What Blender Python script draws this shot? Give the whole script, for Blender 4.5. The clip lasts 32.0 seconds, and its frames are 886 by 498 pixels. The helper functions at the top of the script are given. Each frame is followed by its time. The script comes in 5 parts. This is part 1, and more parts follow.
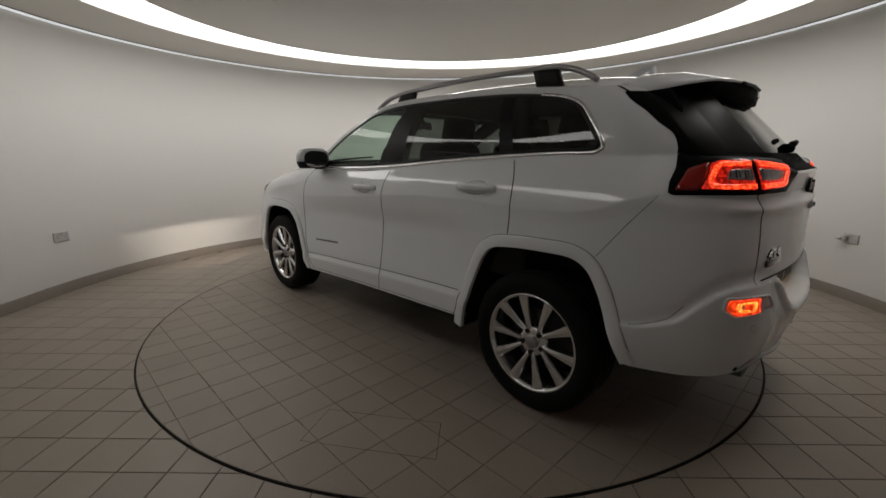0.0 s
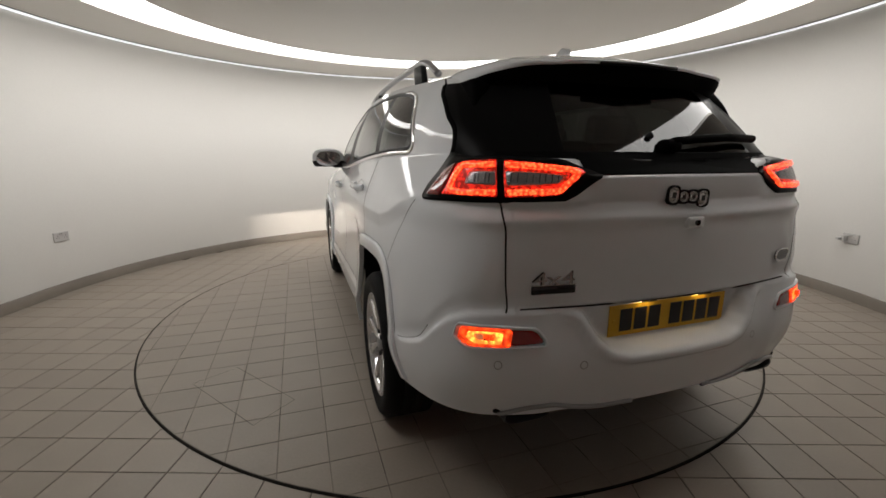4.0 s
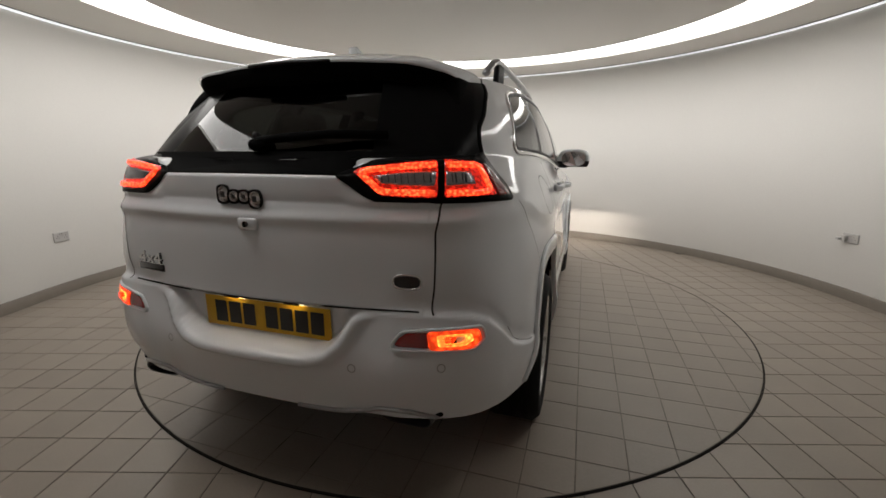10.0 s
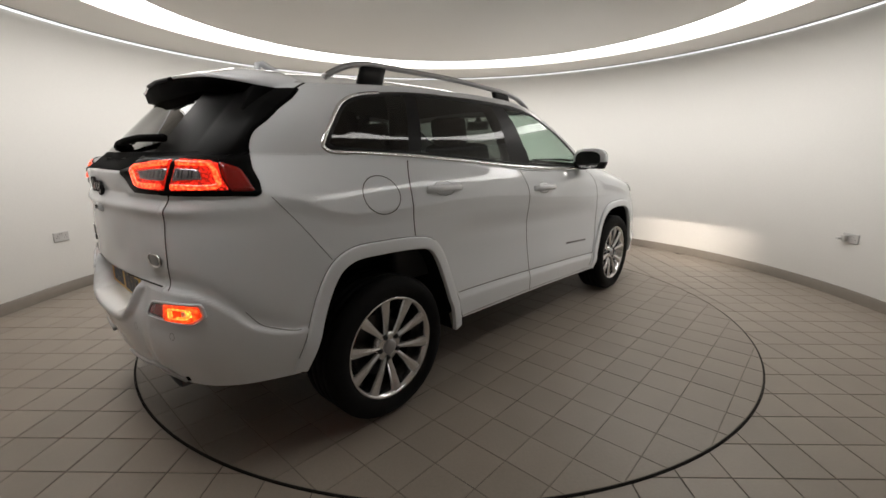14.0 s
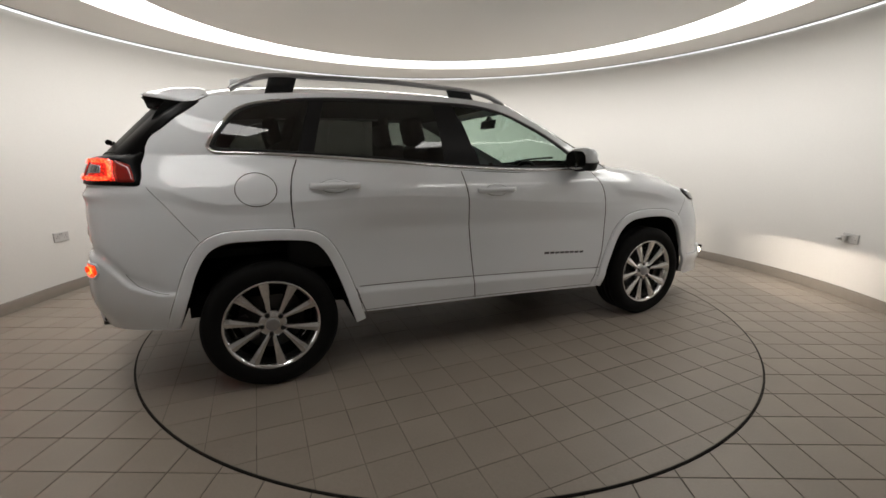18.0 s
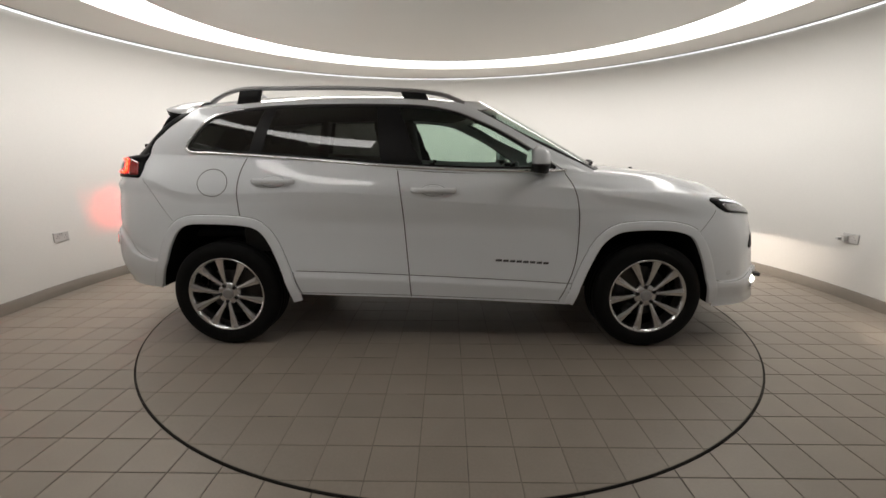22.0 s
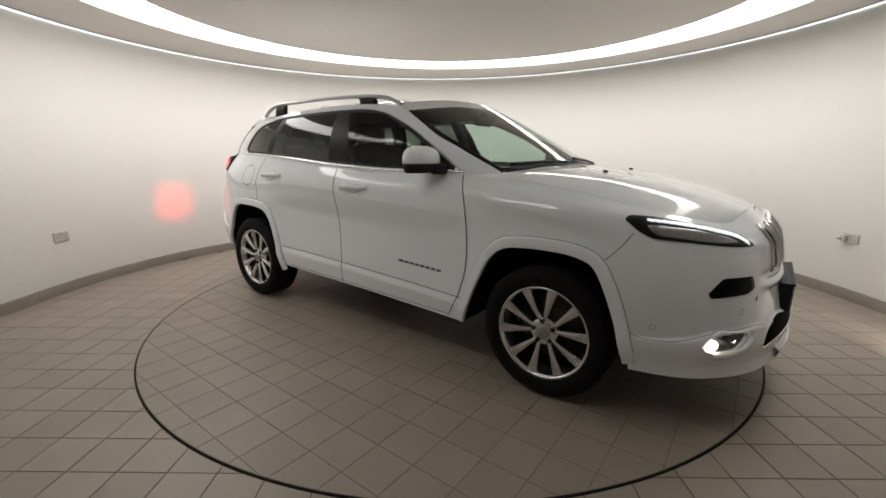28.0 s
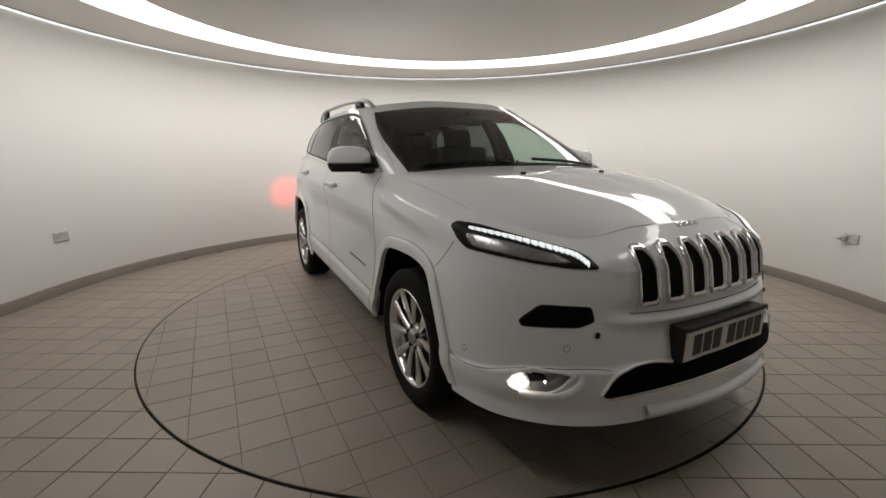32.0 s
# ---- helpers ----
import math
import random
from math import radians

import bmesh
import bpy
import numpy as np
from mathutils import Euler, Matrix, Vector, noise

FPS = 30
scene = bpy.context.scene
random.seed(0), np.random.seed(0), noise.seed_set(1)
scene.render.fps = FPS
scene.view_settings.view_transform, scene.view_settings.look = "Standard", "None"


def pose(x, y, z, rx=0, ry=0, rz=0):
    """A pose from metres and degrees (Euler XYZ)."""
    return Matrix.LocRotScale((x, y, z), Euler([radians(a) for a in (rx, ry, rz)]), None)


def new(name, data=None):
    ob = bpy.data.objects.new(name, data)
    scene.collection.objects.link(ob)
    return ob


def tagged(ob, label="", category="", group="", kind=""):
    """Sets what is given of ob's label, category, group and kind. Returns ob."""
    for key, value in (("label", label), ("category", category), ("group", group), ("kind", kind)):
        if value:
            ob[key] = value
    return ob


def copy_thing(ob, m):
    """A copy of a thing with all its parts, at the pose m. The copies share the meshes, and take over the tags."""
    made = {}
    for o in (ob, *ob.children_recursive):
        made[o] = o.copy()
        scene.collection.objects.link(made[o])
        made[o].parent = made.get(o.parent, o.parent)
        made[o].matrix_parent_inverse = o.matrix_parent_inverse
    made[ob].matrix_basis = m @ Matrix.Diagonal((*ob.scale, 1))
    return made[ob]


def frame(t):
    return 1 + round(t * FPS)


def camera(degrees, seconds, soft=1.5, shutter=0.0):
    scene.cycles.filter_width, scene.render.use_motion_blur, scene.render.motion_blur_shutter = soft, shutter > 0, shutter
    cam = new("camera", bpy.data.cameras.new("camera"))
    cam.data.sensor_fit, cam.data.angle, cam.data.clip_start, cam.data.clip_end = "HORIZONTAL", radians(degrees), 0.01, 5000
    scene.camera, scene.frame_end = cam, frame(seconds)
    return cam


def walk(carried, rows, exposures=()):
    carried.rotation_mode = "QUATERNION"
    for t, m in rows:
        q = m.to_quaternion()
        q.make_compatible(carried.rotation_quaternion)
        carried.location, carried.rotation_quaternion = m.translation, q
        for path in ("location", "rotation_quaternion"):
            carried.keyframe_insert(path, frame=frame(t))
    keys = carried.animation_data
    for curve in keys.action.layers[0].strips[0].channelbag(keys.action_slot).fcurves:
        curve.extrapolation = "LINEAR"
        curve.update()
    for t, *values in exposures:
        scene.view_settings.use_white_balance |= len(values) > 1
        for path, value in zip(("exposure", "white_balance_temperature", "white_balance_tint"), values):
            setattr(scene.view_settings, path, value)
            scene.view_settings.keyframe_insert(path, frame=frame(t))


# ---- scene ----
cam = camera(92.72, 32.0, soft=1.6)
EYE = pose(0.0, -3.506, 1.2316, 90 - 12.54, -0.084, 0.65)
EXPOSURES = [(0.0, -0.74), (1.0, -0.15), (3.0, -0.02), (6.0, -0.27), (7.0, -0.05), (8.0, 0.07), (9.0, 0.06), (10.0, -0.15), (12.0, -0.12), (13.0, 0.08), (17.0, 0.13), (22.0, 0.21), (25.0, 0.26), (28.0, 0.18), (31.0, 0.14), (32.0, -0.02)]
walk(cam, [(0.0, EYE), (32.0, EYE)], EXPOSURES)

# ---- light: the ring in the ceiling and the cove along the wall ----
world = bpy.data.worlds.new("world")
scene.world = world
world.use_nodes = True
world.node_tree.nodes["Background"].inputs[0].default_value = (0.9, 0.95, 1.0, 1)
world.node_tree.nodes["Background"].inputs[1].default_value = 0.0
RING_POWER, COVE_POWER = 5.1, 1.0
TAIL_POWER, FOG_POWER, DAY_POWER, PLATE_POWER = 0.8, 48000.0, 0.75, 15.0


# ---- materials ----
def material(name, colour, rough=0.5, metal=0.0, coat=0.0, emit=None, power=0.0, ior=1.5):
    m = bpy.data.materials.new(name)
    m.use_nodes = True
    b = m.node_tree.nodes["Principled BSDF"]
    b.inputs["Base Color"].default_value = (*colour, 1)
    b.inputs["Roughness"].default_value = rough
    b.inputs["Metallic"].default_value = metal
    b.inputs["Coat Weight"].default_value = coat
    b.inputs["Coat Roughness"].default_value = 0.03
    b.inputs["IOR"].default_value = ior
    if emit:
        b.inputs["Emission Color"].default_value = (*emit, 1)
        b.inputs["Emission Strength"].default_value = power
    return m


def grain(m, scale, amount, bump=0.0, rough=0.0, second=None, coords="Object"):
    """Mottles a material's colour, roughness and relief with noise at two scales."""
    t = m.node_tree
    b = t.nodes["Principled BSDF"]
    co = t.nodes.new("ShaderNodeTexCoord")
    base = tuple(b.inputs["Base Color"].default_value)
    n1, n2 = t.nodes.new("ShaderNodeTexNoise"), t.nodes.new("ShaderNodeTexNoise")
    n1.inputs["Scale"].default_value, n2.inputs["Scale"].default_value = scale, second or scale * 9
    n1.inputs["Detail"].default_value = n2.inputs["Detail"].default_value = 6
    for n in (n1, n2):
        t.links.new(co.outputs[coords], n.inputs["Vector"])
    mix = t.nodes.new("ShaderNodeMix")
    mix.data_type = "FLOAT"
    mix.inputs[0].default_value = 0.45
    t.links.new(n1.outputs[0], mix.inputs[2])
    t.links.new(n2.outputs[0], mix.inputs[3])
    ramp = t.nodes.new("ShaderNodeMapRange")
    ramp.inputs[1].default_value, ramp.inputs[2].default_value = 0.3, 0.7
    ramp.inputs[3].default_value, ramp.inputs[4].default_value = 1 - amount, 1 + amount * 0.6
    t.links.new(mix.outputs[0], ramp.inputs[0])
    vm = t.nodes.new("ShaderNodeVectorMath")
    vm.operation = "SCALE"
    vm.inputs[0].default_value = base[:3]
    t.links.new(ramp.outputs[0], vm.inputs["Scale"])
    t.links.new(vm.outputs[0], b.inputs["Base Color"])
    if rough:
        r = t.nodes.new("ShaderNodeMapRange")
        r.inputs[3].default_value = b.inputs["Roughness"].default_value - rough
        r.inputs[4].default_value = b.inputs["Roughness"].default_value + rough
        t.links.new(mix.outputs[0], r.inputs[0])
        t.links.new(r.outputs[0], b.inputs["Roughness"])
    if bump:
        bp = t.nodes.new("ShaderNodeBump")
        bp.inputs["Strength"].default_value = bump
        bp.inputs["Distance"].default_value = 0.004
        t.links.new(n2.outputs[0], bp.inputs["Height"])
        t.links.new(bp.outputs[0], b.inputs["Normal"])
    return m


def vary(m, amount):
    """Lets each piece differ a little in tone from its neighbours."""
    t = m.node_tree
    b = t.nodes["Principled BSDF"]
    link = b.inputs["Base Color"].links[0]
    info = t.nodes.new("ShaderNodeObjectInfo")
    r = t.nodes.new("ShaderNodeMapRange")
    r.inputs[3].default_value, r.inputs[4].default_value = 1 - amount, 1 + amount
    t.links.new(info.outputs["Random"], r.inputs[0])
    vm = t.nodes.new("ShaderNodeVectorMath")
    vm.operation = "SCALE"
    t.links.new(link.from_socket, vm.inputs[0])
    t.links.new(r.outputs[0], vm.inputs["Scale"])
    t.links.new(vm.outputs[0], b.inputs["Base Color"])
    return m


def glass(name, tint, clear, gloss=0.08):
    """Thin tinted pane: see-through by its tint, with a glossy face."""
    m = bpy.data.materials.new(name)
    m.use_nodes = True
    t = m.node_tree
    t.nodes.clear()
    out, mix = t.nodes.new("ShaderNodeOutputMaterial"), t.nodes.new("ShaderNodeMixShader")
    tr, gl, fr = t.nodes.new("ShaderNodeBsdfTransparent"), t.nodes.new("ShaderNodeBsdfGlossy"), t.nodes.new("ShaderNodeLayerWeight")
    tr.inputs[0].default_value = (*[c * clear for c in tint], 1)
    gl.inputs["Roughness"].default_value = 0.01
    gl.inputs[0].default_value = (0.9, 0.9, 0.9, 1)
    fr.inputs[0].default_value = 0.5
    power, spread = t.nodes.new("ShaderNodeMath"), t.nodes.new("ShaderNodeMapRange")
    power.operation = "POWER"
    power.inputs[1].default_value = 5.0
    spread.inputs[3].default_value, spread.inputs[4].default_value = gloss, 1.0
    t.links.new(fr.outputs["Facing"], power.inputs[0])
    t.links.new(power.outputs[0], spread.inputs[0])
    t.links.new(spread.outputs[0], mix.inputs[0])
    t.links.new(tr.outputs[0], mix.inputs[1])
    t.links.new(gl.outputs[0], mix.inputs[2])
    t.links.new(mix.outputs[0], out.inputs[0])
    return m


WALL = grain(material("wall_paint", (0.715, 0.70, 0.67), 0.55), 0.6, 0.03, 0.05, second=60)
CEILING = grain(material("ceiling_paint", (0.87, 0.85, 0.81), 0.7), 0.8, 0.03, 0.04, second=70)
BACK_BOUNCE = grain(material("back_bounce_grey", (0.74, 0.73, 0.71), 0.6), 3.0, 0.1, 0.1)
SKIRTING = grain(material("skirting_laminate", (0.23, 0.20, 0.17), 0.5), 2.0, 0.08, 0.05)
TILE = vary(grain(material("floor_tile", (0.302, 0.259, 0.214), 0.42), 3.0, 0.10, 0.12, 0.12, second=90), 0.06)
TABLE_TILE = vary(grain(material("table_tile", (0.288, 0.247, 0.206), 0.45), 2.2, 0.12, 0.12, 0.12, second=90), 0.04)
GROUT = grain(material("grout", (0.07, 0.06, 0.052), 0.9), 9.0, 0.25, 0.2)
TABLE_GROUT = grain(material("table_grout", (0.21, 0.185, 0.155), 0.9), 5.0, 0.4, 0.2)
STEEL_DARK = grain(material("dark_steel", (0.012, 0.011, 0.010), 0.8, ior=1.1), 30, 0.3, 0.1)
STEEL = grain(material("brushed_steel", (0.030, 0.027, 0.024), 0.7, ior=1.15), 30, 0.25)
LIGHT = material("ring_diffuser", (0.9, 0.9, 0.9), 0.6, emit=(1.0, 0.972, 0.94), power=RING_POWER)
COVE = material("lit_wall_head", (0.9, 0.9, 0.9), 0.6, emit=(0.93, 0.96, 1.0), power=COVE_POWER)
SOCKET = grain(material("socket_plastic", (0.56, 0.55, 0.54), 0.35), 8, 0.04)
TRIM = grain(material("trim_grey", (0.28, 0.27, 0.255), 0.5), 6, 0.05)
SLOT = material("socket_slot", (0.05, 0.05, 0.05), 0.5)

PAINT = grain(material("white_paint", (0.83, 0.855, 0.88), 0.5, 0.0, 1.0, ior=1.25), 2.0, 0.012, second=300)
TRIM_DARK = grain(material("dark_trim_metal", (0.10, 0.10, 0.10), 0.35, 0.7), 20, 0.1)
CHROME = material("chrome", (0.80, 0.80, 0.81), 0.10, 1.0)
SATIN = grain(material("satin_silver", (0.42, 0.42, 0.43), 0.33, 0.9), 40, 0.06)
RIM = grain(material("polished_alloy", (0.74, 0.74, 0.75), 0.14, 1.0), 12, 0.08)
RIM_DARK = grain(material("alloy_grey", (0.10, 0.10, 0.105), 0.4, 0.6), 12, 0.1)
RUBBER = grain(material("tyre_rubber", (0.007, 0.0068, 0.0066), 0.75, ior=1.25), 25, 0.2, 0.2)
PLASTIC = grain(material("black_plastic", (0.012, 0.012, 0.012), 0.5, ior=1.35), 40, 0.2, 0.15)
PILLAR = grain(material("pillar_black", (0.012, 0.012, 0.0125), 0.4, ior=1.25), 30, 0.15)
GLOSS_BLACK = material("gloss_black", (0.008, 0.008, 0.009), 0.08, 0.0, 0.6)
UNDER = grain(material("underbody", (0.010, 0.010, 0.010), 0.9, ior=1.15), 10, 0.3, 0.2)
SEAM_CREASE = material("gap_and_crease_shade", (0.012, 0.012, 0.012), 0.9)
SEAT = grain(material("black_leather", (0.013, 0.0125, 0.012), 0.6, ior=1.3), 15, 0.2, 0.2)
TRIM_IN = grain(material("cabin_trim", (0.018, 0.018, 0.018), 0.7), 15, 0.2, 0.1)
LINING = grain(material("headlining", (0.10, 0.097, 0.094), 0.9), 15, 0.1, 0.1)
GLASS_CLEAR = glass("green_glass", (0.80, 0.93, 0.86), 0.80, 0.035)
GLASS_DARK = glass("privacy_glass", (0.62, 0.66, 0.62), 0.22, 0.06)
GLASS_REAR = glass("rear_privacy_glass", (0.60, 0.68, 0.63), 0.085, 0.03)
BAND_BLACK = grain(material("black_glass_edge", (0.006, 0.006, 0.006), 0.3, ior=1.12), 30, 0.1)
SPOILER_BLACK = grain(material("matt_black_trim", (0.004, 0.004, 0.004), 0.7, ior=1.1), 30, 0.1)
MIRROR = material("mirror_glass", (0.85, 0.85, 0.85), 0.02, 1.0)
def led_grain(m, scale, low, high):
    """Breaks a lamp's glow into small cells, as its optics do."""
    t = m.node_tree
    b = t.nodes["Principled BSDF"]
    co, v, r = t.nodes.new("ShaderNodeTexCoord"), t.nodes.new("ShaderNodeTexVoronoi"), t.nodes.new("ShaderNodeMapRange")
    v.inputs["Scale"].default_value = scale
    r.inputs[1].default_value, r.inputs[2].default_value = 0.1, 0.65
    r.inputs[3].default_value, r.inputs[4].default_value = high, low
    t.links.new(co.outputs["Object"], v.inputs["Vector"])
    t.links.new(v.outputs["Distance"], r.inputs[0])
    t.links.new(r.outputs[0], b.inputs["Emission Strength"])
    return m


RED_GLOW = material("lit_red_lamp", (0.5, 0.02, 0.01), 0.25, 0, 0.5, emit=(1.0, 0.02, 0.008), power=TAIL_POWER)
led_grain(RED_GLOW, 95, 0.12, 1.4)
RED_HOT = material("lit_red_led", (0.5, 0.05, 0.02), 0.25, 0, 0.5, emit=(1.0, 0.062, 0.015), power=5.0)
led_grain(RED_HOT, 95, 0.8, 6.0)
RED_DULL = material("red_lens", (0.28, 0.008, 0.006), 0.12, 0, 0.8)
FOG_RED = material("lit_rear_fog", (0.5, 0.05, 0.02), 0.25, 0, 0.3, emit=(1.0, 0.055, 0.006), power=10.0)
led_grain(FOG_RED, 60, 0.6, 3.4)
FOG_HOT = material("rear_fog_core", (0.5, 0.1, 0.02), 0.25, emit=(1.0, 0.20, 0.025), power=5.0)
led_grain(FOG_HOT, 70, 1.6, 7.0)
FOG_BEAM = material("rear_fog_bulb", (0.5, 0.02, 0.01), 0.3, emit=(1.0, 0.0003, 0.00006), power=15000.0)
CLEAR_LAMP = grain(material("clear_reflector", (0.42, 0.42, 0.44), 0.25, 0.9), 60, 0.3)
FOG_GLOW = material("fog_lens", (0.9, 0.9, 0.9), 0.2, emit=(1.0, 0.86, 0.72), power=9.0)
FOG_LIT = material("lit_fog_lamp", (0.9, 0.9, 0.9), 0.3, emit=(1.0, 0.87, 0.75), power=FOG_POWER)
DAY_LIT = material("lit_day_led", (0.9, 0.9, 0.9), 0.3, emit=(0.92, 0.97, 1.0), power=DAY_POWER)
PLATE_LIT = material("lit_plate_lamp", (0.9, 0.9, 0.9), 0.3, emit=(1.0, 0.78, 0.52), power=PLATE_POWER)
PLATE_YELLOW = grain(material("yellow_plate", (0.72, 0.42, 0.02), 0.35), 20, 0.06)
PLATE_WHITE = grain(material("white_plate", (0.62, 0.61, 0.58), 0.35), 20, 0.06)
BAR_BLACK = material("plate_bar", (0.012, 0.012, 0.012), 0.5)


# ---- making things ----
def empty(name, label, category, group=""):
    return tagged(new(name), label, category, group)


def mesh(name, verts, faces, mat, parent=None, label="", smooth=True):
    me = bpy.data.meshes.new(name)
    me.from_pydata([tuple(float(c) for c in v) for v in verts], [], [tuple(int(i) for i in f) for f in faces])
    me.materials.append(mat)
    me.polygons.foreach_set("use_smooth", [smooth] * len(me.polygons))
    me.update()
    ob = new(name, me)
    ob.parent = parent
    if label:
        ob["label"] = label
    return ob


def part(name, bm, mat, parent, label="", smooth=False):
    bmesh.ops.recalc_face_normals(bm, faces=bm.faces)
    me = bpy.data.meshes.new(name)
    bm.to_mesh(me)
    bm.free()
    me.materials.append(mat)
    me.polygons.foreach_set("use_smooth", [smooth] * len(me.polygons))
    ob = new(name, me)
    ob.parent = parent
    if label:
        ob["label"] = label
    return ob


def box(size, at=(0, 0, 0), bevel=0.0, turn=(0, 0, 0), segs=2):
    bm = bmesh.new()
    bmesh.ops.create_cube(bm, size=1)
    bmesh.ops.scale(bm, vec=size, verts=bm.verts)
    if bevel:
        bmesh.ops.bevel(bm, geom=bm.edges[:], offset=bevel, segments=segs, affect="EDGES", profile=0.5)
    bm.transform(pose(*at, *turn))
    return bm


def merge(*bms):
    out = bms[0]
    for b in bms[1:]:
        me = bpy.data.meshes.new("tmp")
        b.to_mesh(me)
        b.free()
        out.from_mesh(me)
        bpy.data.meshes.remove(me)
    return out


def lathe(profile, n=48, axis="y", closed=False):
    """Spins (radius, offset) pairs about the y axis."""
    verts, faces = [], []
    k = len(profile)
    for i in range(n):
        a = 2 * math.pi * i / n
        for r, o in profile:
            verts.append((r * math.cos(a), o, r * math.sin(a)) if axis == "y" else (r * math.cos(a), r * math.sin(a), o))
    for i in range(n):
        for j in range(k if closed else k - 1):
            a, b = i * k + j, i * k + (j + 1) % k
            c, d = ((i + 1) % n) * k + (j + 1) % k, ((i + 1) % n) * k + j
            faces.append((a, b, c, d))
    return verts, faces


def bm_from(verts, faces):
    bm = bmesh.new()
    vs = [bm.verts.new(v) for v in verts]
    for f in faces:
        try:
            bm.faces.new([vs[i] for i in f])
        except ValueError:
            pass
    return bm


def tube(points, radius, n=8, flat=1.0):
    """A round or flattened bar along points."""
    P = [Vector(p) for p in points]
    verts, faces = [], []
    for i, p in enumerate(P):
        d = (P[min(i + 1, len(P) - 1)] - P[max(i - 1, 0)]).normalized()
        side = d.cross(Vector((0, 0, 1)))
        side = side.normalized() if side.length > 1e-4 else Vector((1, 0, 0))
        up = side.cross(d)
        for j in range(n):
            a = 2 * math.pi * j / n
            verts.append(p + side * (radius * math.cos(a)) + up * (radius * flat * math.sin(a)))
    for i in range(len(P) - 1):
        for j in range(n):
            faces.append((i * n + j, i * n + (j + 1) % n, (i + 1) * n + (j + 1) % n, (i + 1) * n + j))
    faces += [tuple(range(n))[::-1], tuple(range((len(P) - 1) * n, len(P) * n))]
    return verts, faces


def hermite(t, P, q):
    """A smooth curve (or stack of curves) through P at parameters t, read at q."""
    t, P, q = np.asarray(t, float), np.asarray(P, float), np.asarray(q, float)
    h = np.diff(t)
    s = np.diff(P, axis=0) / h.reshape((-1,) + (1,) * (P.ndim - 1))
    m = np.empty_like(P)
    w = (h[1:] / (h[:-1] + h[1:])).reshape((-1,) + (1,) * (P.ndim - 1))
    m[1:-1] = w * s[:-1] + (1 - w) * s[1:]
    m[0], m[-1] = s[0], s[-1]
    i = np.clip(np.searchsorted(t, q, side="right") - 1, 0, len(t) - 2)
    sh = (-1,) + (1,) * (P.ndim - 1)
    x, hh = ((q - t[i]) / h[i]).reshape(sh), h[i].reshape(sh)
    return ((2 * x**3 - 3 * x**2 + 1) * P[i] + (x**3 - 2 * x**2 + x) * hh * m[i]
            + (-2 * x**3 + 3 * x**2) * P[i + 1] + (x**3 - x**2) * hh * m[i + 1])


def smooth_line(P, n):
    """n points along a smooth curve through P."""
    P = np.asarray(P, float)
    t = np.r_[0, np.cumsum(np.linalg.norm(np.diff(P, axis=0), axis=1) ** 0.5)]
    return hermite(t, P, np.linspace(0, t[-1], n))


# ---- the room: a round bay that opens towards the camera ----
CX, CY, RX, RY = 0.01, 0.0, 3.49, 3.50
H_SOFFIT, H_TOP = 2.425, 2.62
BACK = -6.0


def plan(offset=0.0, n=120):
    """The wall's inner line from one side of the bay round to the other, with its straight ends."""
    pts = [(CX + RX + offset, BACK)]
    for i in range(n + 1):
        a = math.radians(-4 + 188 * i / n)
        pts.append((CX + (RX + offset) * math.cos(a), CY + (RY + offset) * math.sin(a)))
    pts.append((CX - RX - offset, BACK))
    return pts


def strip_wall(name, z0, z1, inner, outer, mat, label, bevel=0.0):
    A, B = plan(inner), plan(outer)
    verts, faces = [], []
    for (ax, ay), (bx, by) in zip(A, B):
        verts += [(ax, ay, z0), (ax, ay, z1 - bevel), (ax + (bx - ax) * 0.3 if bevel else ax, ay + (by - ay) * 0.3 if bevel else ay, z1), (bx, by, z1), (bx, by, z0)]
    for i in range(len(A) - 1):
        for j in range(4):
            faces.append((i * 5 + j, i * 5 + j + 1, i * 5 + 6 + j, i * 5 + 5 + j))
    return tagged(mesh(name, verts, faces, mat), label, kind="structure")


strip_wall("wall_north", 0.0, H_TOP, 0.0, 0.12, WALL, "curved off-white painted wall of the round bay")
strip_wall("baseboard", 0.0, 0.095, -0.014, -0.001, SKIRTING, "taupe skirting along the curved wall", 0.006)
# unseen wall added behind the camera, kept pale to bounce light on the car
back = box((2 * RX + 0.3, 0.12, H_TOP), (CX, BACK - 0.06, H_TOP / 2))
tagged(part("wall_south", back, BACK_BOUNCE, None), "pale grey unseen wall added across the open end", kind="structure")


def disc_ring(r0, r1, z, n=160, cx=0.0, cy=0.0):
    verts, faces = [], []
    for i in range(n):
        a = 2 * math.pi * i / n
        verts += [(cx + r0 * math.cos(a), cy + r0 * math.sin(a), z), (cx + r1 * math.cos(a), cy + r1 * math.sin(a), z)]
    for i in range(n):
        j = (i + 1) % n
        faces.append((2 * i, 2 * j, 2 * j + 1, 2 * i + 1))
    return verts, faces


R_IN, R_OUT = 2.375, 2.91
RX0, RY0 = -0.02, -0.01
# the soffit: from the ring's outer edge to a narrow gap before the wall
gap = plan(-0.045, 120)


def edge_height(x):
    """Height of the soffit's outer edge, which is not quite level."""
    return H_SOFFIT - 0.030 + 0.0115 * x


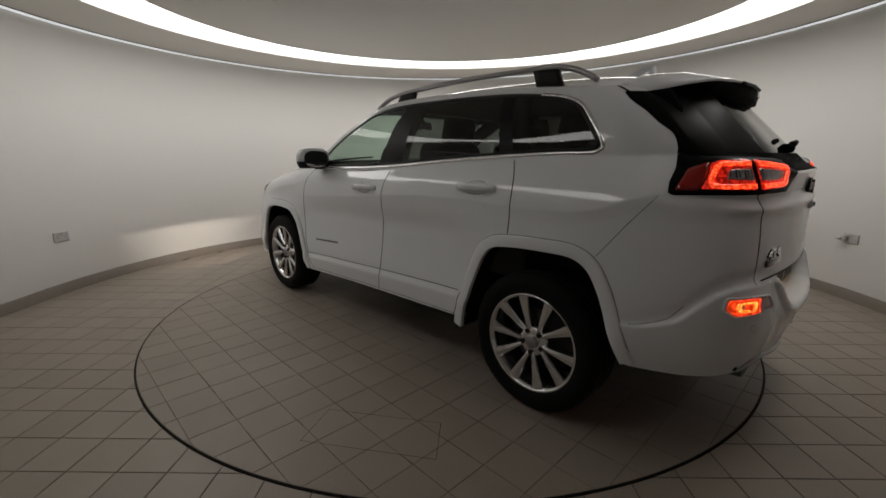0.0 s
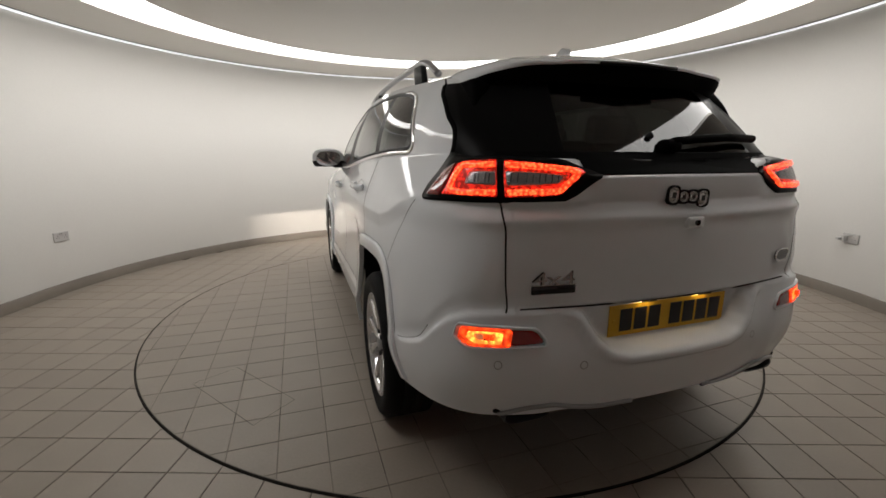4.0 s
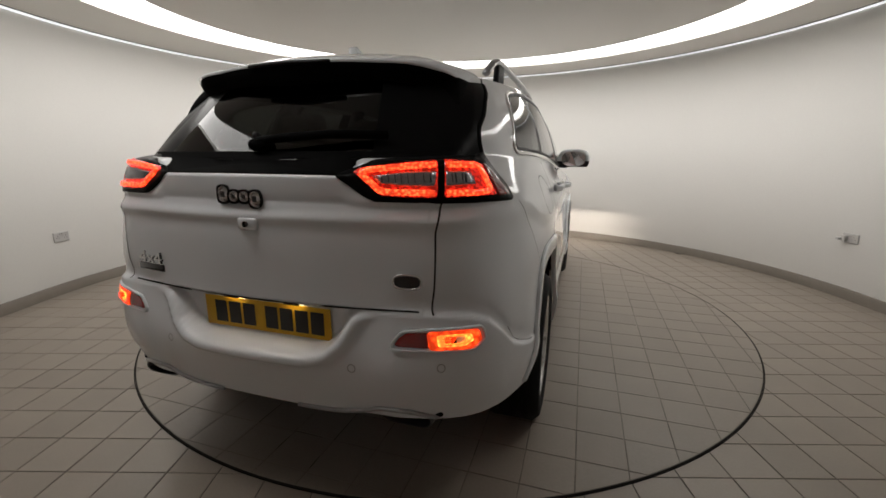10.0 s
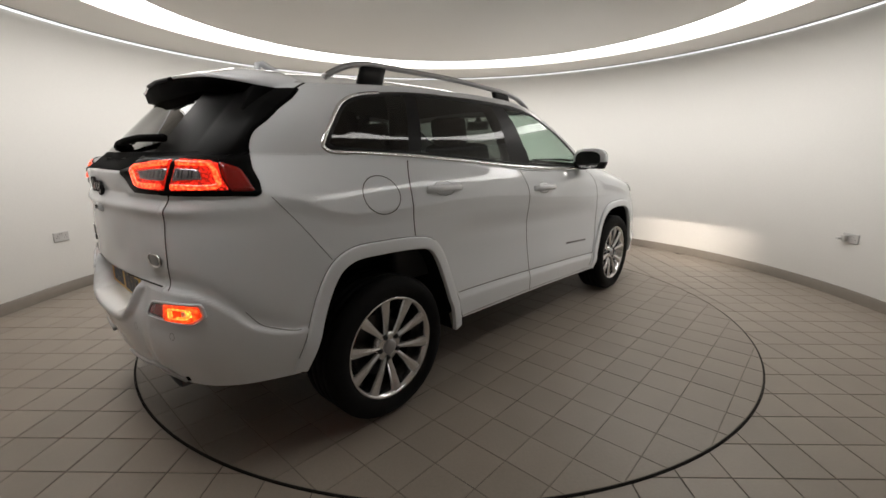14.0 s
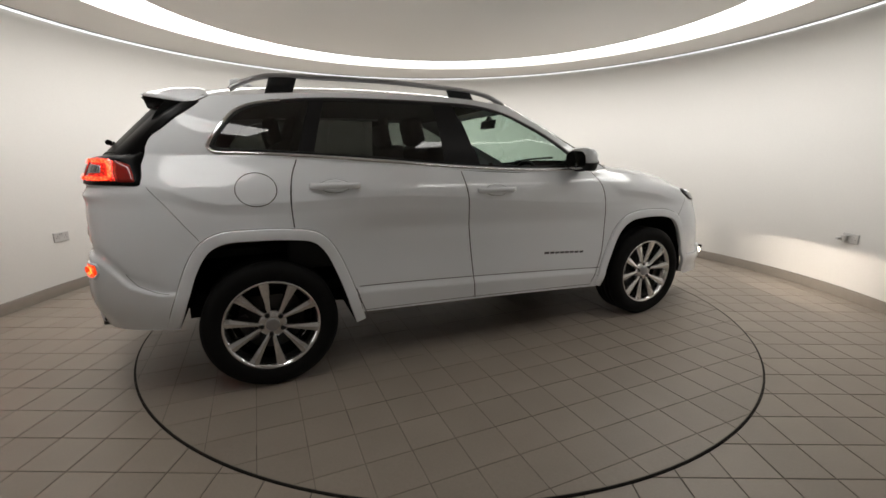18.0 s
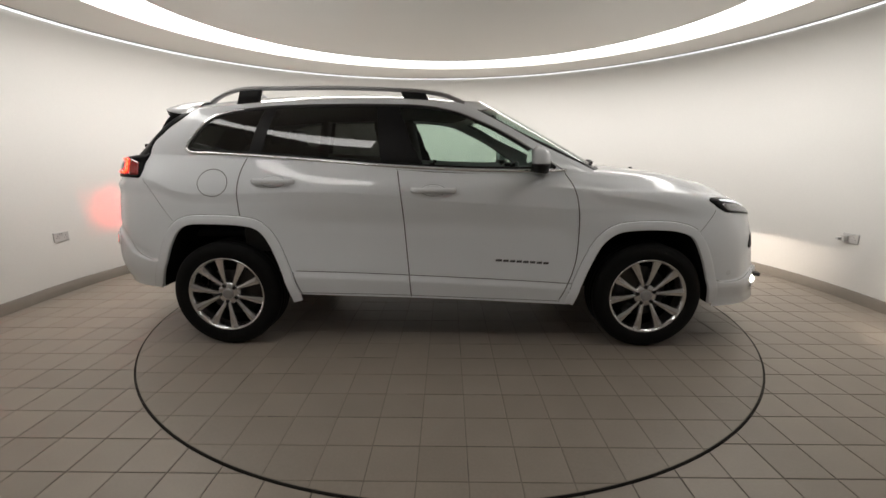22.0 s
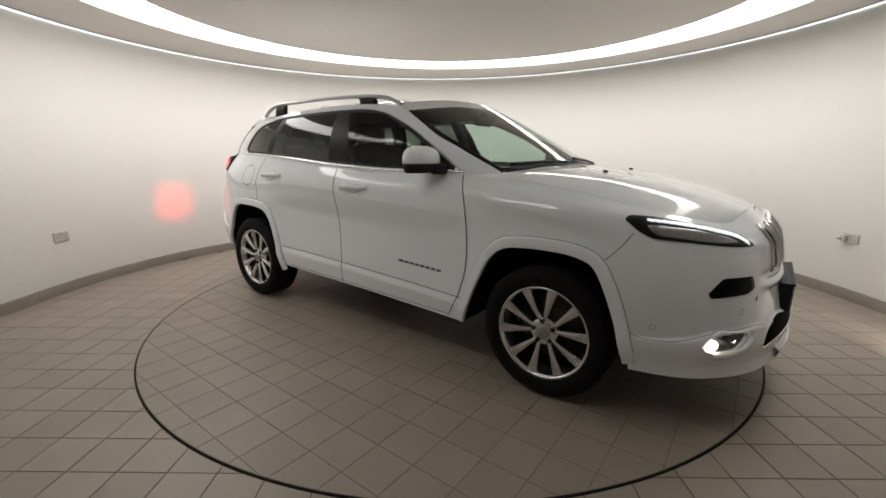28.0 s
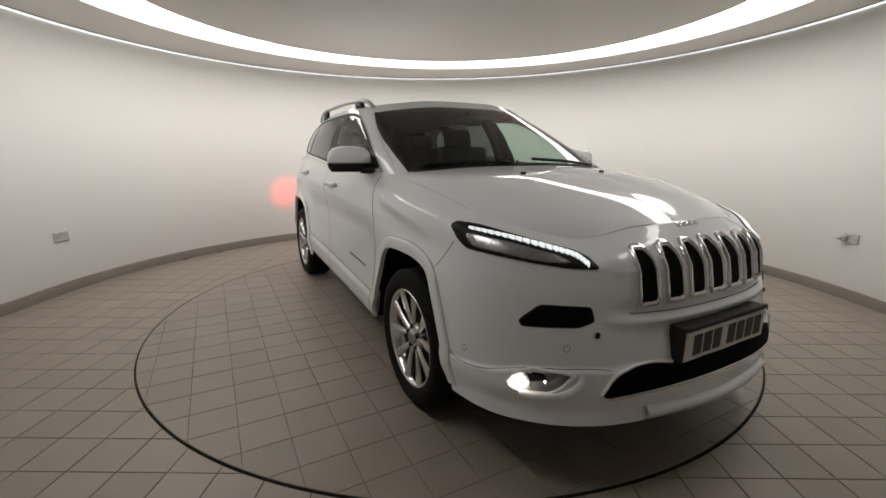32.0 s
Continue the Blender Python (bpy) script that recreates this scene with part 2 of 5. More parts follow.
verts, faces = [], []
n_s = len(gap)
for gx, gy in gap:
    d = Vector((gx - RX0, gy - RY0)).normalized()
    verts += [(RX0 + R_OUT * d.x, RY0 + R_OUT * d.y, H_SOFFIT), (gx, gy, edge_height(gx)), (gx, gy, edge_height(gx) + 0.022), (RX0 + R_OUT * d.x, RY0 + R_OUT * d.y, H_SOFFIT + 0.09)]
for i in range(n_s - 1):
    for j in range(4):
        faces.append((i * 4 + j, i * 4 + (j + 1) % 4, i * 4 + 4 + (j + 1) % 4, i * 4 + 4 + j))
tagged(mesh("ceiling", verts, faces, CEILING, smooth=False), "warm grey plaster soffit round the ring light", kind="structure")
# the soffit's part over the open end
gx0, gx1 = gap[0][0], gap[-1][0]
verts, faces = [], []
for i in range(41):
    a = math.atan2(BACK - RY0, gx1 - RX0) + (math.atan2(BACK - RY0, gx0 - RX0) - math.atan2(BACK - RY0, gx1 - RX0)) * i / 40
    x = gx1 + (gx0 - gx1) * i / 40
    verts += [(RX0 + R_OUT * math.cos(a), RY0 + R_OUT * math.sin(a), H_SOFFIT), (x, BACK, H_SOFFIT)]
for i in range(40):
    faces.append((2 * i, 2 * i + 1, 2 * i + 3, 2 * i + 2))
tagged(mesh("ceiling_end", verts, faces, CEILING, smooth=False), "warm grey plaster soffit over the open end", kind="structure")
v1, f1 = disc_ring(0.001, R_IN, H_SOFFIT - 0.012, cx=RX0, cy=RY0)
rim = [(RX0 + R_IN * math.cos(2 * math.pi * i / 160), RY0 + R_IN * math.sin(2 * math.pi * i / 160)) for i in range(160)]
base = len(v1)
v1 += [(x, y, H_SOFFIT + 0.09) for x, y in rim]
f1 += [(2 * i + 1, 2 * ((i + 1) % 160) + 1, base + (i + 1) % 160, base + i) for i in range(160)]
tagged(mesh("ceiling_disc", v1, f1, CEILING, smooth=False), "round warm grey ceiling panel inside the ring light", kind="structure")
verts, faces = [(x, y, H_TOP) for x, y in plan(0.1, 60)], None
tagged(mesh("ceiling_slab", verts, [tuple(range(len(verts)))], CEILING, smooth=False), "plaster slab above the soffit", kind="structure")
ring = empty("ring_light", "large glowing circular ceiling ring light", "ceiling light")
RING_FROM, RING_TO = -60.0, 254.0


def arc_plate(r0, r1, z, a0, a1, n=120):
    verts = []
    for i in range(n + 1):
        a = radians(a0 + (a1 - a0) * i / n)
        verts += [(RX0 + r0 * math.cos(a), RY0 + r0 * math.sin(a), z), (RX0 + r1 * math.cos(a), RY0 + r1 * math.sin(a), z)]
    return verts, [(2 * i, 2 * i + 2, 2 * i + 3, 2 * i + 1) for i in range(n)]


for k in range(6):
    step = (RING_TO - RING_FROM) / 6
    v, f = arc_plate(R_IN - 0.03, R_OUT + 0.03, H_SOFFIT + 0.03, RING_FROM + step * k, RING_FROM + step * (k + 1), 30)
    mesh("diffuser", v, f, LIGHT, ring, smooth=False)
# assumed gap, out of view: its ends are tuned for the light on floor and car
v, f = arc_plate(R_IN - 0.002, R_OUT + 0.002, H_SOFFIT - 0.004, RING_TO - 360, RING_FROM, 40)
tagged(mesh("ceiling_bridge", v, f, CEILING, smooth=False), "plain soffit over the unseen gap assumed in the ring light", kind="structure")
lip_in, lip_out = plan(-0.051), plan(-0.046)
verts, faces = [], []
for (ax, ay), (bx, by) in zip(lip_in, lip_out):
    z = edge_height(ax)
    verts += [(ax, ay, z + 0.004), (ax, ay, z - 0.008), (bx, by, z - 0.008), (bx, by, z + 0.004)]
for i in range(len(lip_in) - 1):
    faces += [(i * 4 + j, i * 4 + (j + 1) % 4, i * 4 + 4 + (j + 1) % 4, i * 4 + 4 + j) for j in range(4)]
tagged(mesh("trim_soffit", verts, faces, TRIM, smooth=False), "narrow grey edge trim of the soffit", kind="structure")
# glowing band on the wall, stands in for the wall head lit from the cove
verts, faces = [], []
for ax, ay in plan(-0.006):
    verts += [(ax, ay, edge_height(ax) - 0.011), (ax, ay, edge_height(ax) + 0.024)]
for i in range(len(lip_in) - 1):
    faces.append((2 * i, 2 * i + 1, 2 * i + 3, 2 * i + 2))
cove = empty("cove_light", "thin glowing band in place of the cove-lit head of the wall", "cove light")
mesh("strip", verts, faces, COVE, cove, smooth=False)


# ---- wall sockets ----
def wall_socket(angle, z, plugged):
    label = "white double wall socket with a plug in it" if plugged else "white double wall socket on the curved wall"
    ob = empty("wall_socket", label, "wall socket", "wall sockets")
    part("face_plate", box((0.146, 0.010, 0.086), (0, 0.004, 0), 0.006), SOCKET, ob, smooth=False)
    for s in (-0.036, 0.036):
        for dx, dz, w, h in ((0, 0.012, 0.008, 0.004), (-0.011, -0.008, 0.006, 0.004), (0.011, -0.008, 0.006, 0.004)):
            part("pin_hole", box((w, 0.002, h), (s + dx, 0.0098, dz)), SLOT, ob)
        part("rocker", box((0.012, 0.006, 0.018), (s * 0.28, 0.0105, 0.025), 0.001), SOCKET, ob)
    if plugged:
        part("plug", merge(box((0.05, 0.03, 0.05), (0.042, 0.024, -0.002), 0.008), box((0.03, 0.05, 0.02), (0.06, 0.045, -0.008), 0.006)), SOCKET, ob, "white moulded plug")
    x, y = CX + RX * math.cos(angle), CY + RY * math.sin(angle)
    nx, ny = -math.cos(angle) / RX, -math.sin(angle) / RY
    ob.matrix_world = pose(x, y, z, 0, 0, math.degrees(math.atan2(ny, nx)) - 90)
    return ob


wall_socket(math.radians(177.0), 0.510, False)
wall_socket(math.radians(2.1), 0.530, True)

# ---- floor and turntable ----
PITCH, R_TABLE, Z_TABLE = 0.2025, 2.222, 0.006
ground = box((2 * RX + 0.2, 11.0, 0.1), (CX, -1.0, -0.0535))
floor = tagged(part("floor", ground, GROUT, None), "square beige floor tiles with dark joints", kind="structure")
table = empty("turntable", "large round tiled turntable set flush in the floor", "turntable")


def tile_mesh(name, poly, mat, z0, z1):
    """A flat tile with a chamfered edge over a convex outline."""
    c = np.mean(poly, axis=0)
    n = len(poly)
    P = np.asarray(poly, float)
    d = np.linalg.norm(P - c, axis=1, keepdims=True)
    inner = c + (P - c) * (1 - 0.0016 / np.maximum(d, 0.02))
    verts = [(*p, z0) for p in P] + [(*p, z1 - 0.0012) for p in P] + [(*p, z1) for p in inner]
    faces = [tuple(range(2 * n, 3 * n))]
    for i in range(n):
        j = (i + 1) % n
        faces += [(i, j, n + j, n + i), (n + i, n + j, 2 * n + j, 2 * n + i)]
    return verts, faces


def clip_to_disc(poly, r, n=180):
    out = poly
    for i in range(n):
        a = 2 * math.pi * i / n
        nx, ny = math.cos(a), math.sin(a)
        if max(x * nx + y * ny for x, y in out) <= r:
            continue
        res = []
        for k in range(len(out)):
            p, q = out[k], out[(k + 1) % len(out)]
            dp, dq = p[0] * nx + p[1] * ny - r, q[0] * nx + q[1] * ny - r
            if dp <= 0:
                res.append(p)
            if dp * dq < 0:
                s = dp / (dp - dq)
                res.append((p[0] + s * (q[0] - p[0]), p[1] + s * (q[1] - p[1])))
        out = res
        if len(out) < 3:
            return []
    return out


def square(cx, cy, g):
    h = PITCH / 2 - g
    return [(cx - h, cy - h), (cx + h, cy - h), (cx + h, cy + h), (cx - h, cy + h)]


# the table's drum, rim and bed
v, f = lathe([(0.0001, Z_TABLE - 0.0022), (R_TABLE - 0.004, Z_TABLE - 0.0022)], 128, "z")
mesh("bed", v, f, TABLE_GROUT, table)
v, f = lathe([(R_TABLE - 0.004, -0.03), (R_TABLE - 0.004, Z_TABLE + 0.0005), (R_TABLE + 0.001, Z_TABLE + 0.0005), (R_TABLE + 0.001, -0.03)], 192, "z")
mesh("rim", v, f, STEEL, table, "thin steel rim")
v, f = lathe([(R_TABLE + 0.002, 0.001), (R_TABLE + 0.002, 0.0025), (R_TABLE + 0.005, 0.0025), (R_TABLE + 0.006, 0.0)], 192, "z")
tagged(mesh("trim", v, f, STEEL_DARK), "dark metal joint round the turntable", kind="structure")

CAR_X, CAR_Y, CAR_TURN = 0.0724, -0.0304, 135.04


def heading(t):
    """Degrees by which the table has turned at t seconds."""
    s = t / 16 - 1
    return -196.04 * t / 32 + 0.0945 * (s * s - 1) - 1.556 * (s**3 - s) + 0.692 * (s**4 - 1)


def motions():
    rows_table, rows_car = [], []
    for i in range(33):
        a = heading(float(i))
        c, s = math.cos(radians(a)), math.sin(radians(a))
        rows_table.append((float(i), pose(0, 0, 0, 0, 0, a)))
        rows_car.append((float(i), pose(CAR_X * c - CAR_Y * s, CAR_X * s + CAR_Y * c, Z_TABLE, 0, 0, CAR_TURN + a)))
    walk(table, rows_table)
    walk(car, rows_car)


def lay_tiles():
    far_v, far_f = [], []
    # floor outside the table
    x0, y0 = 1.117 - PITCH / 2, -2.075 - PITCH / 2
    cells = [(x0 + PITCH * i, y0 + PITCH * j) for i in range(-24, 14) for j in range(-21, 32)]
    cells = [c for c in cells if abs(c[0] - CX) < RX + 0.1 and math.hypot(*c) + 0.14 > R_TABLE
             and (c[1] < CY or math.hypot((c[0] - CX) / RX, (c[1] - CY) / RY) < 1.02) and c[1] > BACK]
    cells.sort(key=lambda c: abs(c[1] + 1.2) + 0.3 * abs(c[0]) + (10 if c[1] < -3.0 else 0))
    v, f = tile_mesh("tile", square(0, 0, 0.0022), TILE, -0.0035, 0.0)
    me = None
    for k, (x, y) in enumerate(cells):
        if k < 300:
            if me is None:
                ob = mesh("tile", v, f, TILE, floor, smooth=False)
                me = ob.data
            else:
                ob = new("tile", me)
                ob.parent = floor
            ob.matrix_basis = pose(x, y, random.uniform(-0.0004, 0.0004), random.uniform(-0.12, 0.12), random.uniform(-0.12, 0.12), 90 * random.randrange(4))
        else:
            b = len(far_v)
            far_v += [(p[0] + x, p[1] + y, p[2]) for p in v]
            far_f += [tuple(i + b for i in q) for q in f]
    ob = mesh("tiles", far_v, far_f, TILE, floor, "beige floor tiles", smooth=False)
    ob["kind"] = "stuff"
    # tiles on the table, laid along the parked car
    turn = Matrix.Rotation(radians(CAR_TURN), 4, "Z")
    fx, fy = 1.575 - PITCH / 2, -1.884 - PITCH / 2
    whole = []
    for i in range(-22, 8):
        for j in range(-4, 24):
            x, y = fx + PITCH * i, fy + PITCH * j
            c = turn @ Vector((x, y, 0)) + Vector((CAR_X, CAR_Y, 0))
            r = math.hypot(c.x, c.y)
            if r - 0.15 > R_TABLE:
                continue
            if r + 0.15 < R_TABLE - 0.006:
                whole.append((c, r))
            else:
                poly = [turn @ Vector((px, py, 0)) for px, py in square(x, y, 0.0018)]
                poly = clip_to_disc([(p.x + CAR_X, p.y + CAR_Y) for p in poly], R_TABLE - 0.007)
                if len(poly) >= 3:
                    pv, pf = tile_mesh("tile", poly, TABLE_TILE, Z_TABLE - 0.0022, Z_TABLE)
                    mesh("tile", pv, pf, TABLE_TILE, table, smooth=False)
    # joints that have lost their filling
    jv, jf = [], []
    for c, r in whole:
        for side in range(2):
            if random.random() < (0.72, 0.22)[side]:
                a0, a1 = sorted((random.uniform(-.5, .5) * 1.2, random.uniform(-.5, .5) * 1.6))
                a0, a1 = max(a0, -.5), min(a1, .5)
                if a1 - a0 < .25:
                    continue
                h, w = PITCH / 2, random.uniform(.0011, .0019) * (1.15, .8)[side]
                q = [(a0 * PITCH, h - w), (a1 * PITCH, h - w * .6), (a1 * PITCH, h + w * .7), (a0 * PITCH, h + w)]
                b = len(jv)
                for px, py in q:
                    p = Matrix.Rotation(radians(CAR_TURN + 90 * side), 3, "Z") @ Vector((px, py, 0))
                    jv.append((c.x + p.x, c.y + p.y, Z_TABLE + .0006))
                jf.append((b, b + 1, b + 2, b + 3))
    corners = [turn @ Vector((a, b, 0)) + Vector((CAR_X, CAR_Y, Z_TABLE + .0008)) for a, b in ((-.804, 1.818), (-.683, 1.608), (-1.145, 1.289), (-1.306, 1.472))]
    hv, hf = [], []
    for i in range(4):
        p, q = corners[i], corners[(i + 1) % 4]
        w = (q - p).cross(Vector((0, 0, 1))).normalized() * .0016
        hf.append(tuple(range(len(hv), len(hv) + 4)))
        hv += [p - w, q - w * .7, q + w * .7, p + w]
    mesh("hatch_joint", hv, hf, GROUT, table, "dark cut round an access hatch", smooth=False)
    ob = mesh("open_joints", jv, jf, GROUT, table, "dark open tile joints", smooth=False)
    ob["kind"] = "stuff"
    v, f = tile_mesh("tile", square(0, 0, 0.0018), TABLE_TILE, -0.0022, 0.0)
    me = None
    for c, r in sorted(whole, key=lambda w: -w[1]):
        if me is None:
            ob = mesh("tile", v, f, TABLE_TILE, table, smooth=False)
            me = ob.data
        else:
            ob = new("tile", me)
            ob.parent = table
        ob.matrix_basis = pose(c.x, c.y, Z_TABLE + random.uniform(-0.0006, 0.0004), 0, 0, CAR_TURN + 90 * random.randrange(4) + random.uniform(-0.3, 0.3))

# ---- the car ----
car = empty("car", "white sport utility vehicle with lit lamps on the turntable", "car")

# body lines from the front's centre along one side to the rear's centre (x forward, y outward, z up)
LINES = [
    [(2.34, 0, .30), (2.31, .30, .296), (2.235, .56, .29), (2.11, .74, .288), (1.92, .86, .285), (1.35, .90, .27), (.82, .892, .295), (.1, .895, .328), (-.7, .895, .35), (-1.35, .89, .37), (-1.80, .85, .385), (-2.05, .725, .39), (-2.17, .42, .40), (-2.20, 0, .40)],
    [(2.33, 0, .42), (2.30, .30, .42), (2.21, .57, .42), (2.08, .745, .43), (1.90, .865, .44), (1.35, .925, .45), (.82, .905, .44), (.1, .905, .475), (-.7, .905, .495), (-1.35, .915, .52), (-1.83, .87, .53), (-2.10, .735, .54), (-2.20, .42, .56), (-2.24, 0, .57)],
    [(2.28, 0, .63), (2.26, .30, .63), (2.17, .58, .63), (2.05, .745, .64), (1.87, .865, .66), (1.35, .92, .70), (.85, .89, .68), (.1, .89, .70), (-.7, .89, .72), (-1.35, .91, .74), (-1.86, .855, .75), (-2.09, .735, .75), (-2.17, .42, .755), (-2.20, 0, .76)],
    [(2.24, 0, .79), (2.22, .30, .79), (2.14, .57, .79), (2.01, .735, .80), (1.83, .85, .82), (1.35, .895, .86), (.87, .895, .87), (.1, .905, .93), (-.7, .912, .965), (-1.35, .895, .97), (-1.86, .83, .97), (-2.095, .69, .97), (-2.17, .40, .975), (-2.20, 0, .98)],
    [(2.19, 0, .90), (2.17, .30, .90), (2.11, .55, .865), (1.97, .705, .91), (1.76, .815, .955), (1.35, .87, 1.01), (.87, .87, 1.04), (.1, .885, 1.05), (-.7, .888, 1.085), (-1.35, .86, 1.105), (-1.87, .795, 1.10), (-2.07, .665, 1.10), (-2.15, .40, 1.105), (-2.175, 0, 1.11)],
    [(2.11, 0, .965), (2.09, .28, .96), (2.03, .50, .925), (1.90, .65, .955), (1.70, .745, 1.0), (1.35, .785, 1.07), (.84, .80, 1.118), (.1, .838, 1.118), (-.7, .842, 1.175), (-1.35, .80, 1.22), (-1.79, .722, 1.225), (-1.98, .62, 1.222), (-2.08, .38, 1.215), (-2.115, 0, 1.21)],
]
# cabin lines: foot and head of the glass, from the windscreen's centre to the tailgate's centre
FOOT = [(1.15, 0, 1.165), (1.11, .36, 1.158), (1.02, .715, 1.132), (.84, .80, 1.118), (.30, .833, 1.115), (-.22, .845, 1.138), (-.70, .842, 1.175), (-1.15, .822, 1.207), (-1.50, .775, 1.224), (-1.79, .722, 1.225), (-1.98, .62, 1.222), (-2.095, .40, 1.215), (-2.115, 0, 1.21)]
HEAD = [(.34, 0, 1.602), (.31, .30, 1.598), (.20, .575, 1.567), (.10, .65, 1.550), (-.10, .668, 1.565), (-.30, .675, 1.57), (-.68, .672, 1.568), (-1.04, .66, 1.555), (-1.40, .635, 1.53), (-1.61, .60, 1.515), (-1.73, .51, 1.507), (-1.812, .32, 1.518), (-1.825, 0, 1.522)]
ROOF_MID = [(.34, 1.602), (.0, 1.635), (-.5, 1.655), (-1.0, 1.652), (-1.5, 1.622), (-1.83, 1.56)]


def ghosted(P):
    """Adds the mirrored neighbour at both ends, so that the surface runs straight across the middle."""
    P = np.asarray(P, float)
    return np.concatenate([P[1:2] * (1, -1, 1), P, P[-2:-1] * (1, -1, 1)])


def stations(sets):
    d = np.mean([np.linalg.norm(np.diff(s, axis=0), axis=1) for s in sets], axis=0) ** 0.5
    return np.r_[0, np.cumsum(d)]


def split_grid(G, name_of, mats, parents):
    """Turns a grid of points into one mesh for each name that name_of gives a cell, on both sides of the car."""
    nu, nv = G.shape[:2]
    groups = {}
    for i in range(nu - 1):
        for j in range(nv - 1):
            c = (G[i, j] + G[i + 1, j] + G[i, j + 1] + G[i + 1, j + 1]) / 4
            n = name_of(i, j, c)
            if n:
                groups.setdefault(n, []).append((i, j))
    made = {}
    for n, cells in groups.items():
        both = n in ("front_bumper", "rear_bumper", "tailgate", "bonnet", "roof", "windscreen", "rear_window", "rear_glass_band")
        sides = ((1, -1),) if both else ((1,), (-1,))
        for group in sides:
            verts, faces, index = [], [], {}
            for sgn in group:
                for i, j in cells:
                    q = []
                    for a, b in ((i, j), (i + 1, j), (i + 1, j + 1), (i, j + 1)):
                        p = G[a, b] * (1, sgn, 1)
                        k = (round(p[0], 5), round(p[1], 5), round(p[2], 5))
                        if k not in index:
                            index[k] = len(verts)
                            verts.append(tuple(p))
                        if index[k] not in q:
                            q.append(index[k])
                    if len(q) > 2:
                        faces.append(q if sgn > 0 else q[::-1])
            made.setdefault(n, []).append(mesh(n, verts, faces, mats.get(n, PAINT), parents.get(n, car)))
    return made


# wheel openings in the side, as outlines in x and z
ARCH_REAR = [(-1.772, .385), (-1.74, .47), (-1.713, .545), (-1.662, .678), (-1.605, .765), (-1.54, .799), (-1.401, .806), (-1.215, .799), (-1.118, .779), (-1.063, .724), (-.997, .577), (-.942, .403), (-.912, .30)]
ARCH_FRONT = [(.872, .29), (.92, .43), (.968, .552), (1.045, .697), (1.125, .757), (1.243, .775), (1.36, .777), (1.487, .767), (1.578, .733), (1.642, .628), (1.708, .444), (1.742, .30)]


def inside(poly, x, z):
    hit = False
    for (x0, z0), (x1, z1) in zip(poly, poly[1:] + poly[:1]):
        if (z0 > z) != (z1 > z) and x < x0 + (z - z0) / (z1 - z0) * (x1 - x0):
            hit = not hit
    return hit


ARCHES = [[tuple(p) for p in smooth_line(a, 48)] for a in (ARCH_REAR, ARCH_FRONT)]


def widened(arch, by):
    """The opening's outline pushed outwards."""
    A = np.array(arch)
    d = np.gradient(A, axis=0)
    n = np.stack([-d[:, 1], d[:, 0]], 1) / np.linalg.norm(d, axis=1, keepdims=True)
    B = A + n * by
    return [(B[0, 0], .1)] + [tuple(p) for p in B] + [(B[-1, 0], .1)]


ARCH_CUTS = [widened(a, .028) for a in ARCHES]


def read(pairs, z):
    """Piecewise line through (z, value) pairs."""
    return float(np.interp(z, [p[0] for p in pairs], [p[1] for p in pairs]))


def door_front(z):
    return read([(.25, .76), (.32, .79), (.59, .88), (.80, .885), (.98, .86), (1.13, .80)], z)


def door_mid(z):
    return read([(.3, -.155), (.73, -.19), (.98, -.21), (1.13, -.235)], z)


def door_rear(z):
    return read([(.3, -.87), (.51, -.89), (.67, -.96), (.80, -1.07), (.87, -1.23), (1.06, -1.205), (1.21, -1.13)], z)


FOG_POCKET = [(2.03, .812, .432), (2.05, .778, .475), (2.08, .735, .488), (2.16, .655, .483), (2.178, .632, .476), (2.165, .665, .435), (2.14, .696, .408), (2.09, .75, .403), (2.05, .795, .408)]


def body_name(i, j, c):
    x, y, z = c
    if x < -1.95 and .640 < y < .698 and .662 < z < .704:
        return None
    if x > 1.9 and inside([(.722 + (p[1] - .722) * .93, .443 + (p[2] - .443) * .93) for p in FOG_POCKET], y, z):
        return None
    if y > 0.5 and any(inside(a, x, z) for a in ARCH_CUTS):
        return None
    if x > 1.2:
        edge = read([(.2, 1.74), (.45, 1.77), (.72, 1.66), (.9, 1.72), (.96, 1.70)], z)
        return "front_bumper" if x > edge else "front_wing"
    if x > door_front(z):
        return "front_wing"
    if x > door_mid(z):
        return "front_door_skin" if z > .345 else "sill_skin"
    if x > door_rear(z) and z > .36:
        return "rear_door_skin"
    if x > -1.3 and z < .5:
        return "sill_skin"
    if x < -1.9 and y < read([(.7, .585), (.77, .59), (1.0, .615), (1.1, .605), (1.3, .6)], z) and z > .755:
        return "tailgate"
    if z < read([(-2.3, 1.085), (-1.87, 1.085), (-1.851, 1.075), (-1.751, .958), (-1.642, .82), (-1.60, .77), (-1.5, .6)], x):
        return "rear_bumper"
    return "rear_quarter"


L = [ghosted(l) for l in LINES]
us = stations(L)
uq = np.concatenate([np.linspace(us[k], us[k + 1], 44 if 10 <= k <= 12 else 26, endpoint=False) for k in range(1, len(us) - 2)] + [[us[-2]]])
cols = np.stack([hermite(us, l, uq) for l in L])          # line, u, xyz
vs = np.array([0, .19, .39, .58, .75, .86]) / .86
vq = np.linspace(0, 1, 128)
BODY = np.transpose(hermite(vs, cols, vq), (1, 0, 2))     # u, v, xyz
BODY[0, :, 1] = BODY[-1, :, 1] = 0.0


def ease(a, b, v):
    t = np.clip((v - a) / (b - a), 0, 1)
    return t * t * (3 - 2 * t)


